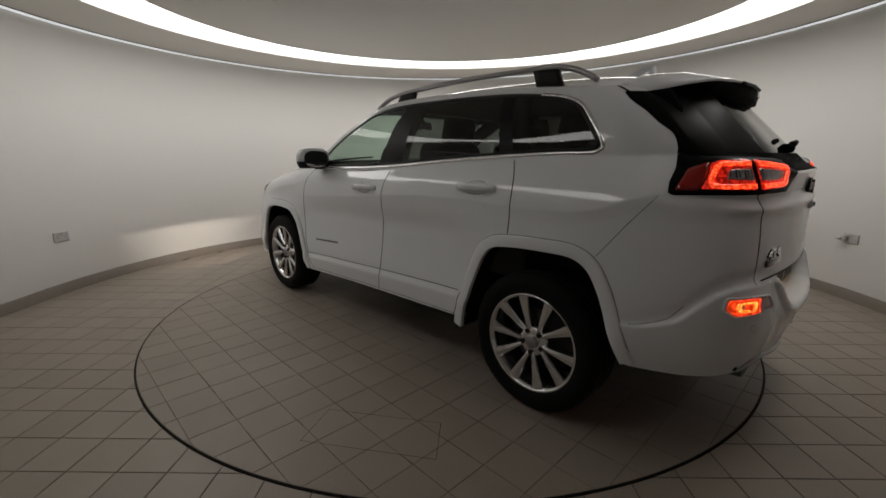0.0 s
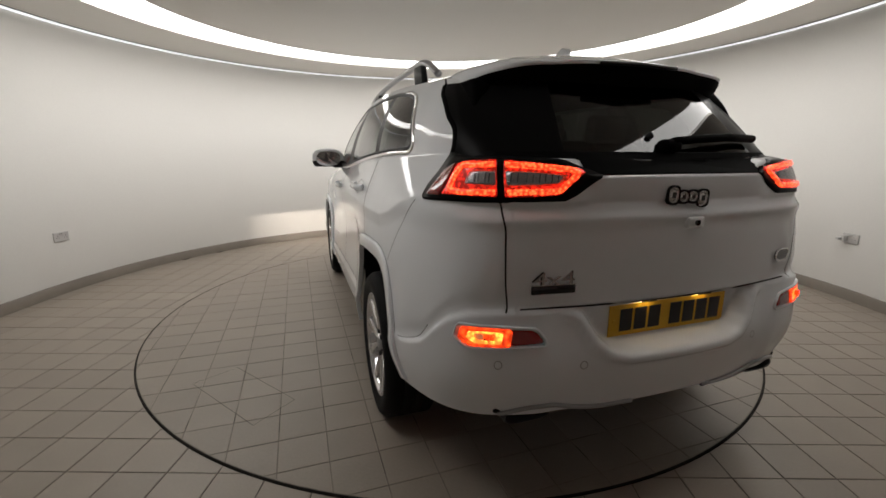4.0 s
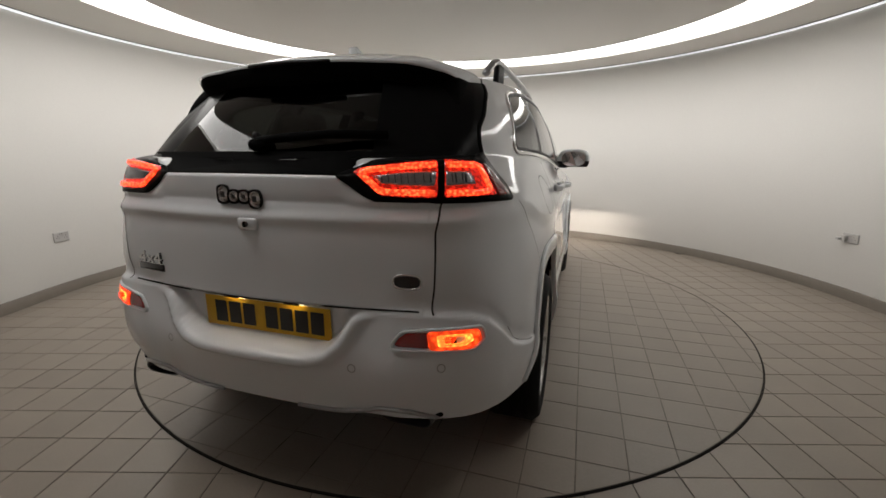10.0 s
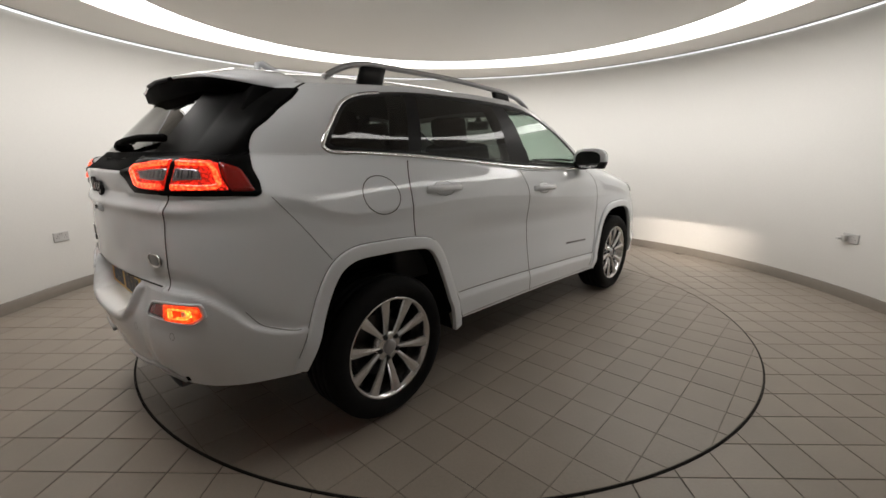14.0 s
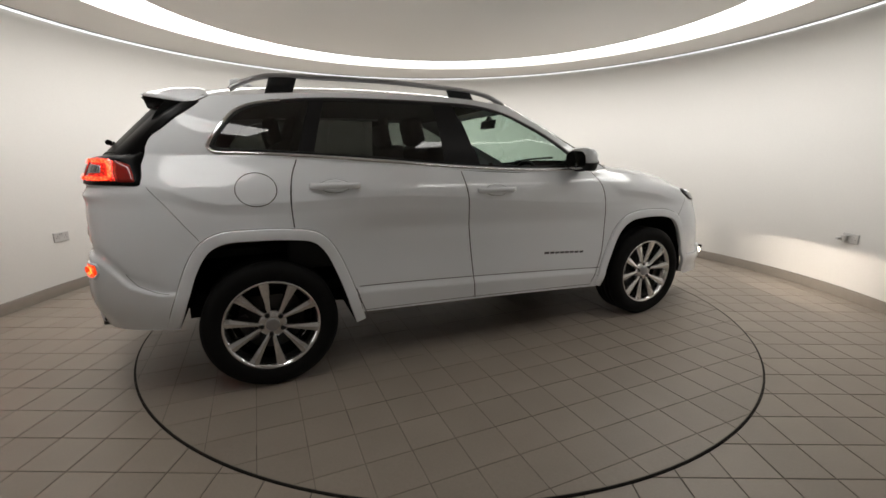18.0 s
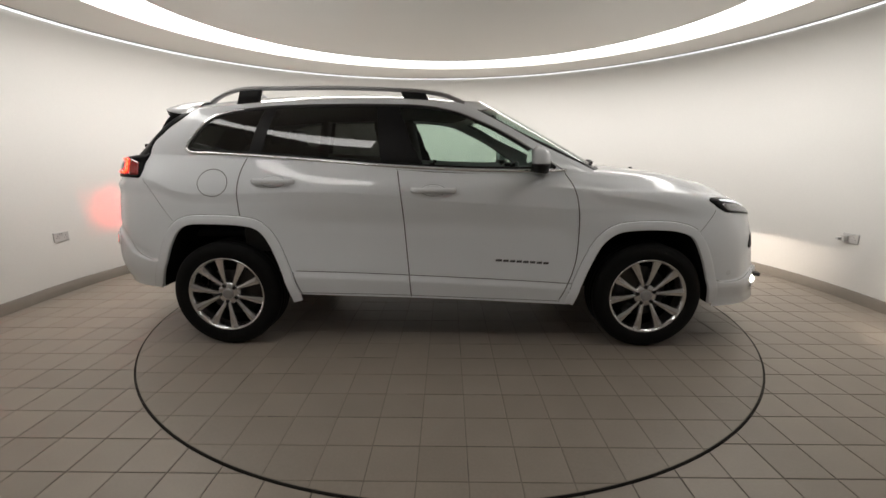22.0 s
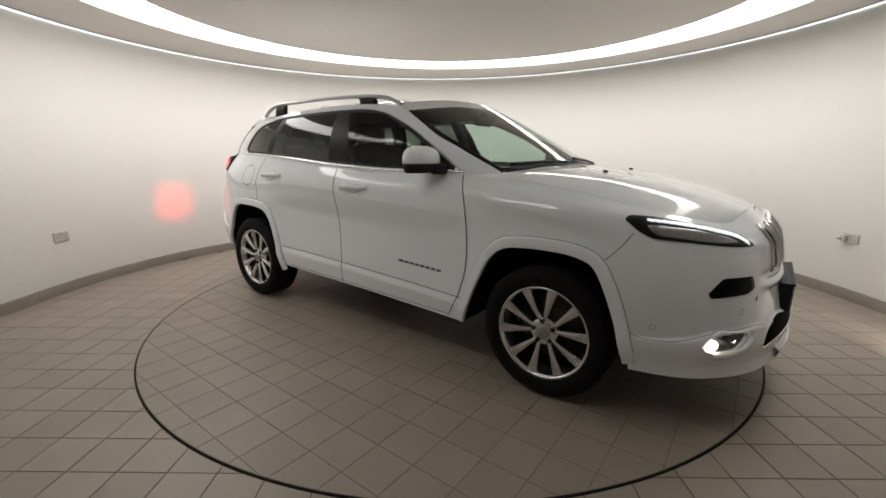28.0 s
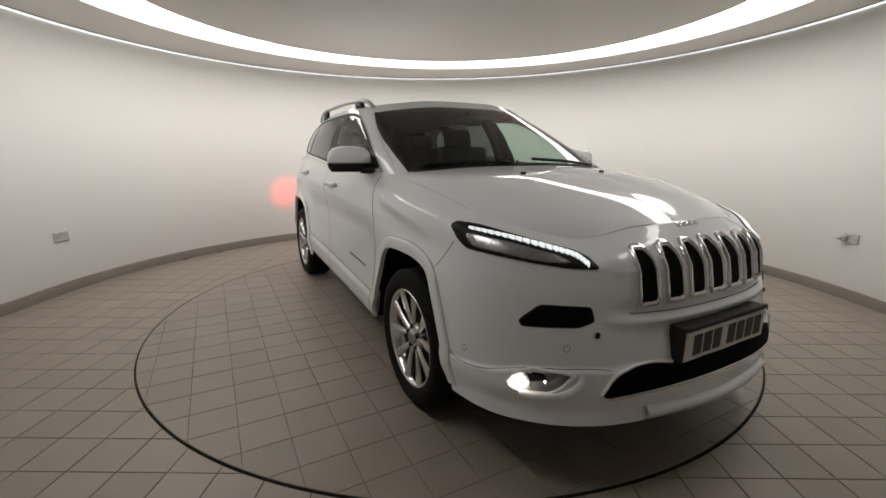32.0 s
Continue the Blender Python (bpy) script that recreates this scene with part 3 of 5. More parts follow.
# recess for the rear plate, the shelf under it, and the sculpted edge over the rear lamps
X, Y, Z = BODY[..., 0], BODY[..., 1], BODY[..., 2]
rear = ease(-1.95, -2.08, X)
U_LINE = [(0, .600), (.215, .600), (.275, .616), (.318, .652), (.362, .725), (.40, .757), (.50, .775)]


def depth_in(Y, Z):
    """How far a point lies inside the plate recess's outline; negative outside."""
    d = np.full(Y.shape, 9.0)
    for (y0, z0), (y1, z1) in zip(U_LINE, U_LINE[1:]):
        t = np.clip(((Y - y0) * (y1 - y0) + (Z - z0) * (z1 - z0)) / ((y1 - y0) ** 2 + (z1 - z0) ** 2), 0, 1)
        d = np.minimum(d, np.hypot(Y - y0 - t * (y1 - y0), Z - z0 - t * (z1 - z0)))
    return d * np.where(Z > np.interp(Y, [p[0] for p in U_LINE], [p[1] for p in U_LINE]), 1, -1)


inward = depth_in(Y, Z)
pocket = ease(-.004, .018, inward) * (1 - ease(.748, .757, Z))
BODY[..., 0] += (-2.148 + .02 * Y * Y - BODY[..., 0]) * pocket * rear
lip = np.exp(-(np.maximum(np.abs(inward + .020) - .006, 0) / .012) ** 2) * (1 - ease(.36, .47, Y)) * (1 - ease(.73, .757, Z))
BODY[..., 0] -= .016 * lip * rear
# the bumper's ledge, from the tailgate's corner over the lamp and down to the wheel arch
LEDGE = [(-2.20, .752), (-2.143, .757), (-2.098, .752), (-2.052, .725), (-2.001, .672), (-1.977, .643), (-1.949, .615), (-1.885, .588), (-1.82, .571), (-1.70, .571)]
ledge = np.interp(X, [p[0] for p in LEDGE], [p[1] for p in LEDGE])
proud = (1 - ease(-.007, .011, Z - ledge)) * ease(-.55, -.40, Z - ledge) * ease(.40, .52, Y) * ease(-1.70, -1.80, X)
scoop = np.exp(-((Z - ledge - .03) / .03) ** 2) * (Z > ledge) * ease(.45, .56, Y) * ease(-1.75, -1.9, X)
away = ease(-1.95, -2.12, X)
BODY[..., 0] -= (.013 * proud - .006 * scoop) * (.25 + .75 * away)
BODY[..., 1] += (.011 * proud - .006 * scoop) * (1 - .85 * away)
# front: a ledge under the grille and a step above the lower bumper
frontal = ease(1.95, 2.08, X)
BODY[..., 0] += .016 * np.exp(-((Z - .655) / .018) ** 2) * (1 - ease(.40, .55, Y)) * frontal
BODY[..., 0] -= .014 * np.exp(-((Z - .700) / .018) ** 2) * (1 - ease(.42, .52, Y)) * frontal
step_line = np.interp(Y, [0, .45, .50, .57, .64, .77, .80, .85, .88, .893, .93], [.505, .50, .487, .496, .494, .487, .473, .456, .445, .447, .468])
step = (1 - ease(-.004, .004, Z - step_line)) * ease(.33, .42, Z) * ease(1.70, 1.80, X)
BODY[..., 0] += .016 * step * ease(1.80, 2.05, X)
BODY[..., 1] += .013 * step * (1 - ease(2.05, 2.20, X))
# the grille panel's folded front
fold_out = np.minimum(ease(.675, .70, Z) * .35 + .65 * np.clip((Z - .70) / .13, 0, 1), np.clip((.925 - Z) / .095, 0, 1))
BODY[..., 0] += .022 * fold_out * (1 - ease(.43, .49, Y)) * frontal
# folded edge across the tailgate and a hollow below the shoulder line
BODY[..., 0] -= .010 * np.exp(-((Z - 1.035) / .02) ** 2) * ease(-2.0, -2.08, X)
hollow = np.exp(-((Z - (.80 + .03 * ease(-.9, .9, -X))) / .07) ** 2) * ease(-1.0, -.75, X) * (1 - ease(.70, .95, X))
BODY[..., 1] -= .010 * hollow
# lower doors flare out below a crease
clad = np.interp(X, [-.885, -.16, .4, .865], [.508, .484, .458, .432])
BODY[..., 1] += .013 * ease(-.002, .045, clad - Z) * ease(-1.0, -.9, X) * (1 - ease(.86, .95, X)) * ease(.5, .7, Y)
# shoulder crease from the rear lamp's foot along the doors
SHOULDER = [(-1.90, 1.095), (-1.843, 1.088), (-1.741, 1.061), (-1.628, 1.012), (-1.51, .989), (-1.334, .988), (-1.106, .994), (-.931, 1.006), (-.586, 1.004), (-.21, .98), (-.039, .958), (.79, .905), (1.3, .90)]
shoulder = np.interp(X, [p[0] for p in SHOULDER], [p[1] for p in SHOULDER])
over, under = np.clip(1 - (Z - shoulder) / .13, 0, 1), np.clip(1 - (shoulder - Z) / .055, 0, 1)
strong = np.interp(X, [-1.86, -1.80, -1.5, -1.2, -.6, .3, .9, 1.2], [0, .9, 1, .75, .6, .45, .3, 0])
BODY[..., 1] += .011 * np.where(Z > shoulder, over ** 1.6, under ** 1.3) * strong * ease(.5, .7, Y)
# crease that falls from the windscreen pillar and sweeps along the front wing
WING = [(.88, 1.10), (.94, 1.035), (1.03, .988), (1.145, .976), (1.365, .945), (1.53, .907), (1.62, .89)]
wing = np.interp(X, [p[0] for p in WING], [p[1] for p in WING])
over, under = np.clip(1 - (Z - wing) / .10, 0, 1), np.clip(1 - (wing - Z) / .05, 0, 1)
strong = np.interp(X, [.90, 1.0, 1.15, 1.4, 1.64], [0, .8, 1, .8, 0])
BODY[..., 1] += .009 * np.where(Z > wing, over ** 1.6, under ** 1.3) * strong * ease(.5, .7, Y)
# rear lamps stand proud of the skin, with a shelf under the glass
reach = np.interp(Y, [0, .32, .38, .50, .61, .70, .78], [.042, .048, .047, .054, .064, .034, .0]) * ease(-1.84, -1.97, X)
at_lamp = np.interp(Z, [1.075, 1.09, 1.20, 1.208, 1.222], [0, .2, 1, .95, 0])
at_glass = np.interp(Z, [1.085, 1.12, 1.160, 1.170, 1.20], [0, .45, 1, .9, 0])
beside = ease(.34, .40, Y)
BODY[..., 0] -= reach * (at_lamp * beside + at_glass * (1 - beside))
BODY[..., 1] += .037 * ease(.55, .70, Y) * at_lamp * ease(-1.84, -1.97, X)
body_parts = split_grid(BODY, body_name, {"sill_skin": PAINT}, {})

# bonnet between the front edge, the wing tops and the windscreen's foot
edge_q = np.linspace(us[3], us[7], 110)
edge = hermite(us, L[5], edge_q)
front = hermite(us, L[5], np.linspace(us[1], us[3], 60))
fu = stations([ghosted(FOOT), ghosted(HEAD)])
cowl = hermite(fu, ghosted(FOOT), np.linspace(fu[1], fu[4], 60))
mid_t = np.linspace(0, 1, 110)
mid = hermite([0, .25, .6, 1], [(2.11, 0, .965), (1.86, 0, 1.045), (1.5, 0, 1.115), (1.15, 0, 1.165)], mid_t)
A, B = np.linspace(0, 1, 60)[None, :, None], np.linspace(0, 1, 110)[:, None, None]
HOOD = ((1 - A) * mid[:, None] + A * edge[:, None] + (1 - B) * front[None] + B * cowl[None]
        - ((1 - A) * (1 - B) * mid[0] + A * (1 - B) * front[-1] + (1 - A) * B * mid[-1] + A * B * cowl[-1]))
lift = 0.014 * np.sin(np.pi * A[..., 0] ** 1.3) * np.sin(np.pi * np.clip(B[..., 0] * 0.9 + 0.05, 0, 1))
HOOD[..., 2] += lift
hood_parts = split_grid(HOOD, lambda i, j, c: "bonnet", {}, {})

# cabin
F, Hd = ghosted(FOOT), ghosted(HEAD)
NS = 26
ku = np.arange(len(F)) - 1.0                              # station numbers
kq = np.concatenate([np.linspace(k, k + 1, NS, endpoint=False) for k in range(12)] + [[12.0]])
wv = np.concatenate([[0, .03], np.linspace(.06, .94, 39), [.97, 1.0]])


def cabin_point(k, w):
    shift = math.exp(-((k - 9.2) / 0.7) ** 2) * (0.18 - 0.36 * w - 0.28 * max(w, 0) ** 4 + 0.06 * math.sin(math.pi * min(max(w, 0), 1)))
    shift += 0.36 * math.exp(-((k - 2) / 0.55) ** 2) * math.sin(math.pi * min(max(w, 0), 1)) ** 1.3
    kk = min(max(k + shift, 0), 12)
    t = np.interp(kk, ku, fu)
    f, h = hermite(fu, F, [t])[0], hermite(fu, Hd, [t])[0]
    p = f + (h - f) * w
    d = hermite(fu, F, [t + 1e-3])[0] - hermite(fu, F, [t - 1e-3])[0]
    n = np.cross(h - f, d)
    n = n / (np.linalg.norm(n) + 1e-9)
    if n[2] < 0:
        n = -n
    return p + n * (0.012 if k < 2.5 else 0.0 if k > 10.2 else 0.030 * min(max((10.2 - k) / .8, 0), 1)) * 4 * w * (1 - w)


CABIN = np.array([[cabin_point(k, w) for w in wv] for k in kq])
CABIN[0, :, 1] = CABIN[-1, :, 1] = 0.0


# outline of the side windows by station and height, up the screen pillar, along the roof and down the rear edge
WINDOW = [(3.06, .03), (3.07, .35), (3.11, .58), (3.19, .70), (3.44, .855), (4.06, .90), (5.0, .905), (6.0, .90), (7.0, .89), (7.38, .865), (7.66, .835), (7.88, .77), (8.04, .655), (8.13, .50), (8.20, .34), (8.25, .19), (8.25, .10), (8.16, .045), (7.9, .03)]
WINDOW_IN = [(k + (.10 if k < 3.3 else -.05 if k > 7.5 else 0), w + (.045 if w < .12 else -.03)) for k, w in WINDOW]


def window_line(points, sgn, n, first=0.0, last=1.0):
    P = [cabin_point(k, w) * (1, sgn, 1) for k, w in points]
    Q = smooth_line(P, 400)
    return Q[np.linspace(first * 399, last * 399, n).astype(int)]


def cabin_name(i, j, c):
    k, w = (kq[i] + kq[i + 1]) / 2, (wv[j] + wv[j + 1]) / 2
    if k < 2 + .5 * max(0, (w - .35) / .65) and w < .88:
        return "windscreen" if .03 < w < .84 else ("cowl_panel" if w < .03 else "screen_band")
    if k < 2:
        return "roof_header"
    if k < 3.0:
        return "windscreen_pillar"
    if inside(WINDOW_IN, k, w):
        if k < 3.2:
            return "window_frame"
        if k < 4.72 + 0.1 * w:
            return "front_door_glass"
        if k < 5.22:
            return "centre_pillar_cover"
        if k < 6.86:
            return "rear_door_glass"
        if k < 7.05:
            return "rear_pillar_cover"
        return "quarter_glass"
    if 9.2 < k < 10.3 and w > .90:
        return "roof_corner"
    if k > read([(0, 9.12), (.1, 9.2), (.26, 9.25), (.42, 9.12), (.58, 9.06), (.74, 9.0), (.9, 9.12)], w):
        if k > 10.95 and w < .92:
            return "rear_window"
        return "rear_glass_band"
    return "cabin_side"


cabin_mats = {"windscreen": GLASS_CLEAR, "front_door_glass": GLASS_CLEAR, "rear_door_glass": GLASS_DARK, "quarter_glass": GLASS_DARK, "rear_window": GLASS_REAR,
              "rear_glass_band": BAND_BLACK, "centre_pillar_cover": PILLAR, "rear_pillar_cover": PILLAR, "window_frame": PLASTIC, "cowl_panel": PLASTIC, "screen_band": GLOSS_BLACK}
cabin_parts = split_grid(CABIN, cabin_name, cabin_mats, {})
for n in ("windscreen", "front_door_glass", "rear_door_glass", "quarter_glass", "rear_window"):
    for ob in cabin_parts[n]:
        ob.visible_shadow = cabin_mats[n] is not GLASS_CLEAR
        ob["label"] = "green tinted clear glass" if cabin_mats[n] is GLASS_CLEAR else "dark privacy glass"

# roof
side = CABIN[2 * NS:, -1]
nr, na = 60, 14
tq = np.linspace(0, 12, nr)
edge = np.array([cabin_point(k, 1.0) for k in tq])
mx = np.array([p[0] for p in ROOF_MID])
ROOF = np.zeros((nr, na, 3))
for i, p in enumerate(edge):
    xm = p[0]
    zm = hermite(-mx, np.array([[q[1]] for q in ROOF_MID]), [-xm])[0][0]
    for j in range(na):
        a = j / (na - 1)
        y = p[1] * (1 - a)
        ROOF[i, j] = (xm, y, p[2] + (zm - p[2]) * (1 - (1 - a) ** 2.0))
split_grid(ROOF, lambda i, j, c: "roof", {}, {})

# ---- casting details onto the body ----
import collections
from mathutils.bvhtree import BVHTree
tree_v, tree_f = [], []
for G in (BODY, HOOD, CABIN, ROOF):
    for sgn in (1, -1):
        b, (nu, nv) = len(tree_v), G.shape[:2]
        tree_v += [Vector(p * (1, sgn, 1)) for p in G.reshape(-1, 3)]
        for i in range(nu - 1):
            for j in range(nv - 1):
                tree_f.append((b + i * nv + j, b + (i + 1) * nv + j, b + (i + 1) * nv + j + 1, b + i * nv + j + 1))
TREE = BVHTree.FromPolygons(tree_v, tree_f)


def blend_edges(obs, reach=.03):
    """Gives the rims of neighbouring panels one common normal, so that the skin runs on across the joint."""
    for ob in obs:
        me = ob.data
        seen = collections.Counter()
        for p in me.polygons:
            for k in p.edge_keys:
                seen[k] += 1
        rim = {v for k, c in seen.items() if c == 1 for v in k}
        normals = [v.normal.copy() for v in me.vertices]
        for i in rim:
            near, own = Vector(), normals[i]
            for _, n, _, d in TREE.find_nearest_range(me.vertices[i].co, reach):
                near += n if n.dot(own) > 0 else -n
            if near.length > 0 and near.normalized().dot(own) > .7:
                normals[i] = near.normalized()
        me.normals_split_custom_set_from_vertices(normals)


for n in ("rear_quarter", "rear_door_skin", "front_door_skin", "front_wing", "rear_bumper", "tailgate", "front_bumper"):
    blend_edges(body_parts.get(n, []))
blend_edges(hood_parts["bonnet"], .035)
blend_edges(cabin_parts["cabin_side"])


def cast(p, d, lift=0.0):
    """The body's point under p, seen against direction d, lifted outwards."""
    d = Vector(d).normalized()
    hit, n, _, _ = TREE.ray_cast(Vector(p) + d * 0.6, -d)
    if hit is None:
        hit, n, _, _ = TREE.find_nearest(Vector(p))
    if n.dot(d) < 0:
        n = -n
    return hit + n * lift, n


def patch(name, outline, d, mat, parent=None, lift=0.003, depth=0.01, label="", rings=6, dense=64, hole=None):
    """A thin plate in the shape of outline, laid on the body as seen against d; with hole it is a frame."""
    P = smooth_closed(outline, dense) if not isinstance(outline, np.ndarray) else outline
    c = P.mean(axis=0)
    verts, faces = [], []
    n = len(P)
    steps = np.linspace(1, hole if hole else 0.0, rings)
    for s in steps:
        for p in P:
            q, nn = cast(c + (p - c) * max(s, 0.002), d, lift)
            verts.append(q)
    for r in range(rings - 1):
        for i in range(n):
            j = (i + 1) % n
            faces.append((r * n + i, r * n + j, (r + 1) * n + j, (r + 1) * n + i))
    b = len(verts)
    for p in P:
        q, nn = cast(p, d, lift - depth)
        verts.append(q)
    faces += [(b + i, b + (i + 1) % n, (i + 1) % n, i) for i in range(n)]
    if hole:
        b = len(verts)
        for p in P:
            q, nn = cast(c + (p - c) * hole, d, lift - depth)
            verts.append(q)
        o = (rings - 1) * n
        faces += [(o + i, o + (i + 1) % n, b + (i + 1) % n, b + i) for i in range(n)]
    bm = bm_from(verts, faces)
    return part(name, bm, mat, parent or car, label, True)


def smooth_closed(outline, n, round_=0.35):
    """A closed outline with rounded corners, n points."""
    P = np.asarray(outline, float)
    pts = []
    k = len(P)
    for i in range(k):
        a, b, c = P[i - 1], P[i], P[(i + 1) % k]
        r = min(np.linalg.norm(a - b), np.linalg.norm(c - b)) * round_
        p0, p1 = b + (a - b) / np.linalg.norm(a - b) * r, b + (c - b) / np.linalg.norm(c - b) * r
        for t in np.linspace(0, 1, 7):
            pts.append((1 - t) ** 2 * p0 + 2 * t * (1 - t) * b + t * t * p1)
    pts = np.array(pts + [pts[0]])
    s = np.r_[0, np.cumsum(np.linalg.norm(np.diff(pts, axis=0), axis=1))]
    q = np.linspace(0, s[-1], n, endpoint=False)
    return np.stack([np.interp(q, s, pts[:, i]) for i in range(3)], 1)


def ribbon(name, points, d, width, mat, parent=None, lift=0.0012, n=40, raised=0.0, label="", closed=False, smooth=True):
    """A strip along points on the body: a panel gap, a moulding or a bright line."""
    P = smooth_line(points, n) if smooth else np.asarray(points, float)
    on, nor = [], []
    for p in P:
        q, nn = cast(p, d, lift)
        on.append(q), nor.append(nn)
    verts, faces = [], []
    m = len(on)
    for i in range(m):
        a, b = on[i - 1 if (i or closed) else 0], on[(i + 1) % m if (i < m - 1 or closed) else m - 1]
        t = (b - a).normalized()
        s = nor[i].cross(t).normalized() * (width / 2)
        if raised:
            verts += [on[i] - s - nor[i] * raised, on[i] - s * 0.8 + nor[i] * raised, on[i] + s * 0.8 + nor[i] * raised, on[i] + s - nor[i] * raised]
        else:
            verts += [on[i] - s, on[i] + s]
    k = 4 if raised else 2
    for i in range(m if closed else m - 1):
        j = (i + 1) % m
        for e in range(k - 1):
            faces.append((i * k + e, j * k + e, j * k + e + 1, i * k + e + 1))
    bm = bm_from(verts, faces)
    return part(name, bm, mat, parent or car, label, True)


def mirrored(points, sgn):
    return [(p[0], p[1] * sgn, p[2]) for p in points]

# ---- wheels ----
def make_wheel():
    w = new("wheel")
    w.parent = car
    w["label"] = "ten-spoke polished alloy wheel with a black tyre"
    # outward is +y; the wheel's middle plane is at y = 0
    R = 0.342
    tyre = [(.236, .100), (.252, .112), (.285, .121), (.318, .116), (.332, .100), (R, .088), (R, .052), (R - .008, .049), (R - .008, .043), (R, .040), (R, .004), (R - .008, .002), (R - .008, -.004), (R, -.006),
            (R, -.040), (R - .008, -.043), (R - .008, -.049), (R, -.052), (R, -.088), (.332, -.100), (.318, -.112), (.285, -.118), (.236, -.100)]
    v, f = lathe(tyre, 72)
    mesh("tyre", v, f, RUBBER, w, "black rubber tyre")
    v, f = lathe([(.243, .098), (.246, .106), (.240, .110), (.232, .104), (.222, .085), (.212, .02), (.212, -.09)], 72)
    mesh("rim", v, f, RIM, w, "polished alloy rim")
    v, f = lathe([(.0001, -.02), (.17, -.02), (.17, -.028), (.0001, -.028)], 40)
    mesh("brake_disc", v, f, grain(material("disc_iron", (.09, .085, .08), .45, .9), 20, .1) if "disc_iron" not in bpy.data.materials else bpy.data.materials["disc_iron"], w)
    v, f = lathe([(.0001, -.06), (.211, -.06)], 40)
    mesh("wheel_back", v, f, UNDER, w)
    part("brake_caliper", box((.06, .05, .15), (.13, -.02, .02), .012), RIM_DARK, w)
    # spokes in five pairs
    for k in range(10):
        a = 36 * k + 18
        verts, faces = [], []
        for s, (r, hw, y0, y1) in enumerate([(.045, .012, .078, .03), (.075, .013, .084, .03), (.12, .0165, .090, .045), (.17, .0215, .095, .06), (.21, .0265, .098, .075), (.236, .0295, .102, .085)]):
            skew = (0.010 if k % 2 else -0.010) * (1 - r / .236)
            verts += [(skew - hw, y1 - .02, r), (skew - hw, y0 - .010, r), (skew - hw + .004, y0 - .001, r), (skew, y0 + .003, r), (skew + hw - .004, y0 - .001, r), (skew + hw, y0 - .010, r), (skew + hw, y1 - .02, r)]
            if s:
                o = (s - 1) * 7
                faces += [(o + e, o + e + 1, o + e + 8, o + e + 7) for e in range(6)]
        bm = bm_from(verts, faces)
        bm.transform(pose(0, 0, 0, 0, a, 0))
        part("spoke", bm, RIM, w, "", False)
    v, f = lathe([(.0001, .094), (.028, .094), (.034, .090), (.036, .075)], 32)
    mesh("hub_cap", v, f, SATIN, w, "silver hub cap")
    v, f = lathe([(.036, .082), (.062, .080), (.072, .076), (.075, .03)], 40)
    mesh("hub", v, f, RIM, w)
    for k in range(5):
        a = math.radians(72 * k + 90)
        v, f = lathe([(.0001, .090), (.009, .090), (.0125, .0865), (.0125, .07)], 10)
        ob = mesh("lug_nut", v, f, PLASTIC, w, smooth=False)
        ob.location = (.056 * math.cos(a), 0, .056 * math.sin(a))
    return w


first = make_wheel()
first.matrix_basis = pose(1.35, .792, .345, 0, 12, 0)
copy_thing(first, pose(-1.35, .792, .345, 0, 31, 0))
copy_thing(first, pose(1.35, -.792, .345, 0, 7, 180))
copy_thing(first, pose(-1.35, -.792, .345, 0, 25, 180))

# ---- wheel housings, flares, underside ----
for sgn in (1, -1):
    for arch in ARCHES:
        verts, faces = [], []
        n = len(arch)
        for x, z in arch:
            verts += [(x, sgn * .885, z), (x, sgn * .50, z)]
        faces = [(2 * i, 2 * i + 1, 2 * i + 3, 2 * i + 2) for i in range(n - 1)]
        faces.append(tuple(2 * i + 1 for i in range(n)))
        part("wheel_housing", bm_from(verts, faces), UNDER, car, "", True)
        # flare: a body-coloured lip of even width round the opening
        cx = sum(p[0] for p in arch) / n
        verts, faces = [], []
        for i, (x, z) in enumerate(arch):
            (xa, za), (xb, zb) = arch[max(i - 1, 0)], arch[min(i + 1, n - 1)]
            nx, nz = -(zb - za), xb - xa
            l = math.hypot(nx, nz)
            nx, nz = nx / l, nz / l
            wide = .058
            out, _ = cast((x + nx * wide, sgn * .9, z + nz * wide), (0, sgn, 0))
            yb = abs(out.y)
            top = yb + .016
            if z < .36:
                top -= .02 * (.36 - z) / .14
            for t, y in ((-.004, top - .024), (-.004, top - .003), (.015, top - .0005), (.06, top), (.86, top - .002), (.93, top - .004), (.96, top - .008), (1.0, yb - .006)):
                verts.append((x + nx * wide * t, sgn * y, z + nz * wide * t))
        k = 8
        faces = [(i * k + e, i * k + e + 1, (i + 1) * k + e + 1, (i + 1) * k + e) for i in range(n - 1) for e in range(k - 1)]
        bm = bm_from(verts, faces)
        flare = part("wheel_arch_flare", bm, PAINT, car, "white wheel arch flare", True)
        groove = [verts[i * k + 7] for i in range(2, n - 2)]
        ribbon("flare_gap", groove, (0, sgn, 0), .0022, SEAM_CREASE, flare, lift=.001, smooth=False)
tray = [(2.2, .45), (2.0, .66), (1.80, .70), (1.80, .48), (.9, .48), (.85, .72), (-.85, .72), (-.9, .48), (-1.78, .48)]
ring_ = tray + [(x, -y) for x, y in tray[::-1]]
verts = [(x, y, .30) for x, y in ring_] + [(x, y, .44) for x, y in ring_]
m = len(ring_)
part("underbody", bm_from(verts, [tuple(range(m))] + [(i, (i + 1) % m, m + (i + 1) % m, m + i) for i in range(m)]), UNDER, car)
part("floor_pan", box((2.9, 1.55, .05), (-.25, 0, .50), .01), UNDER, car)
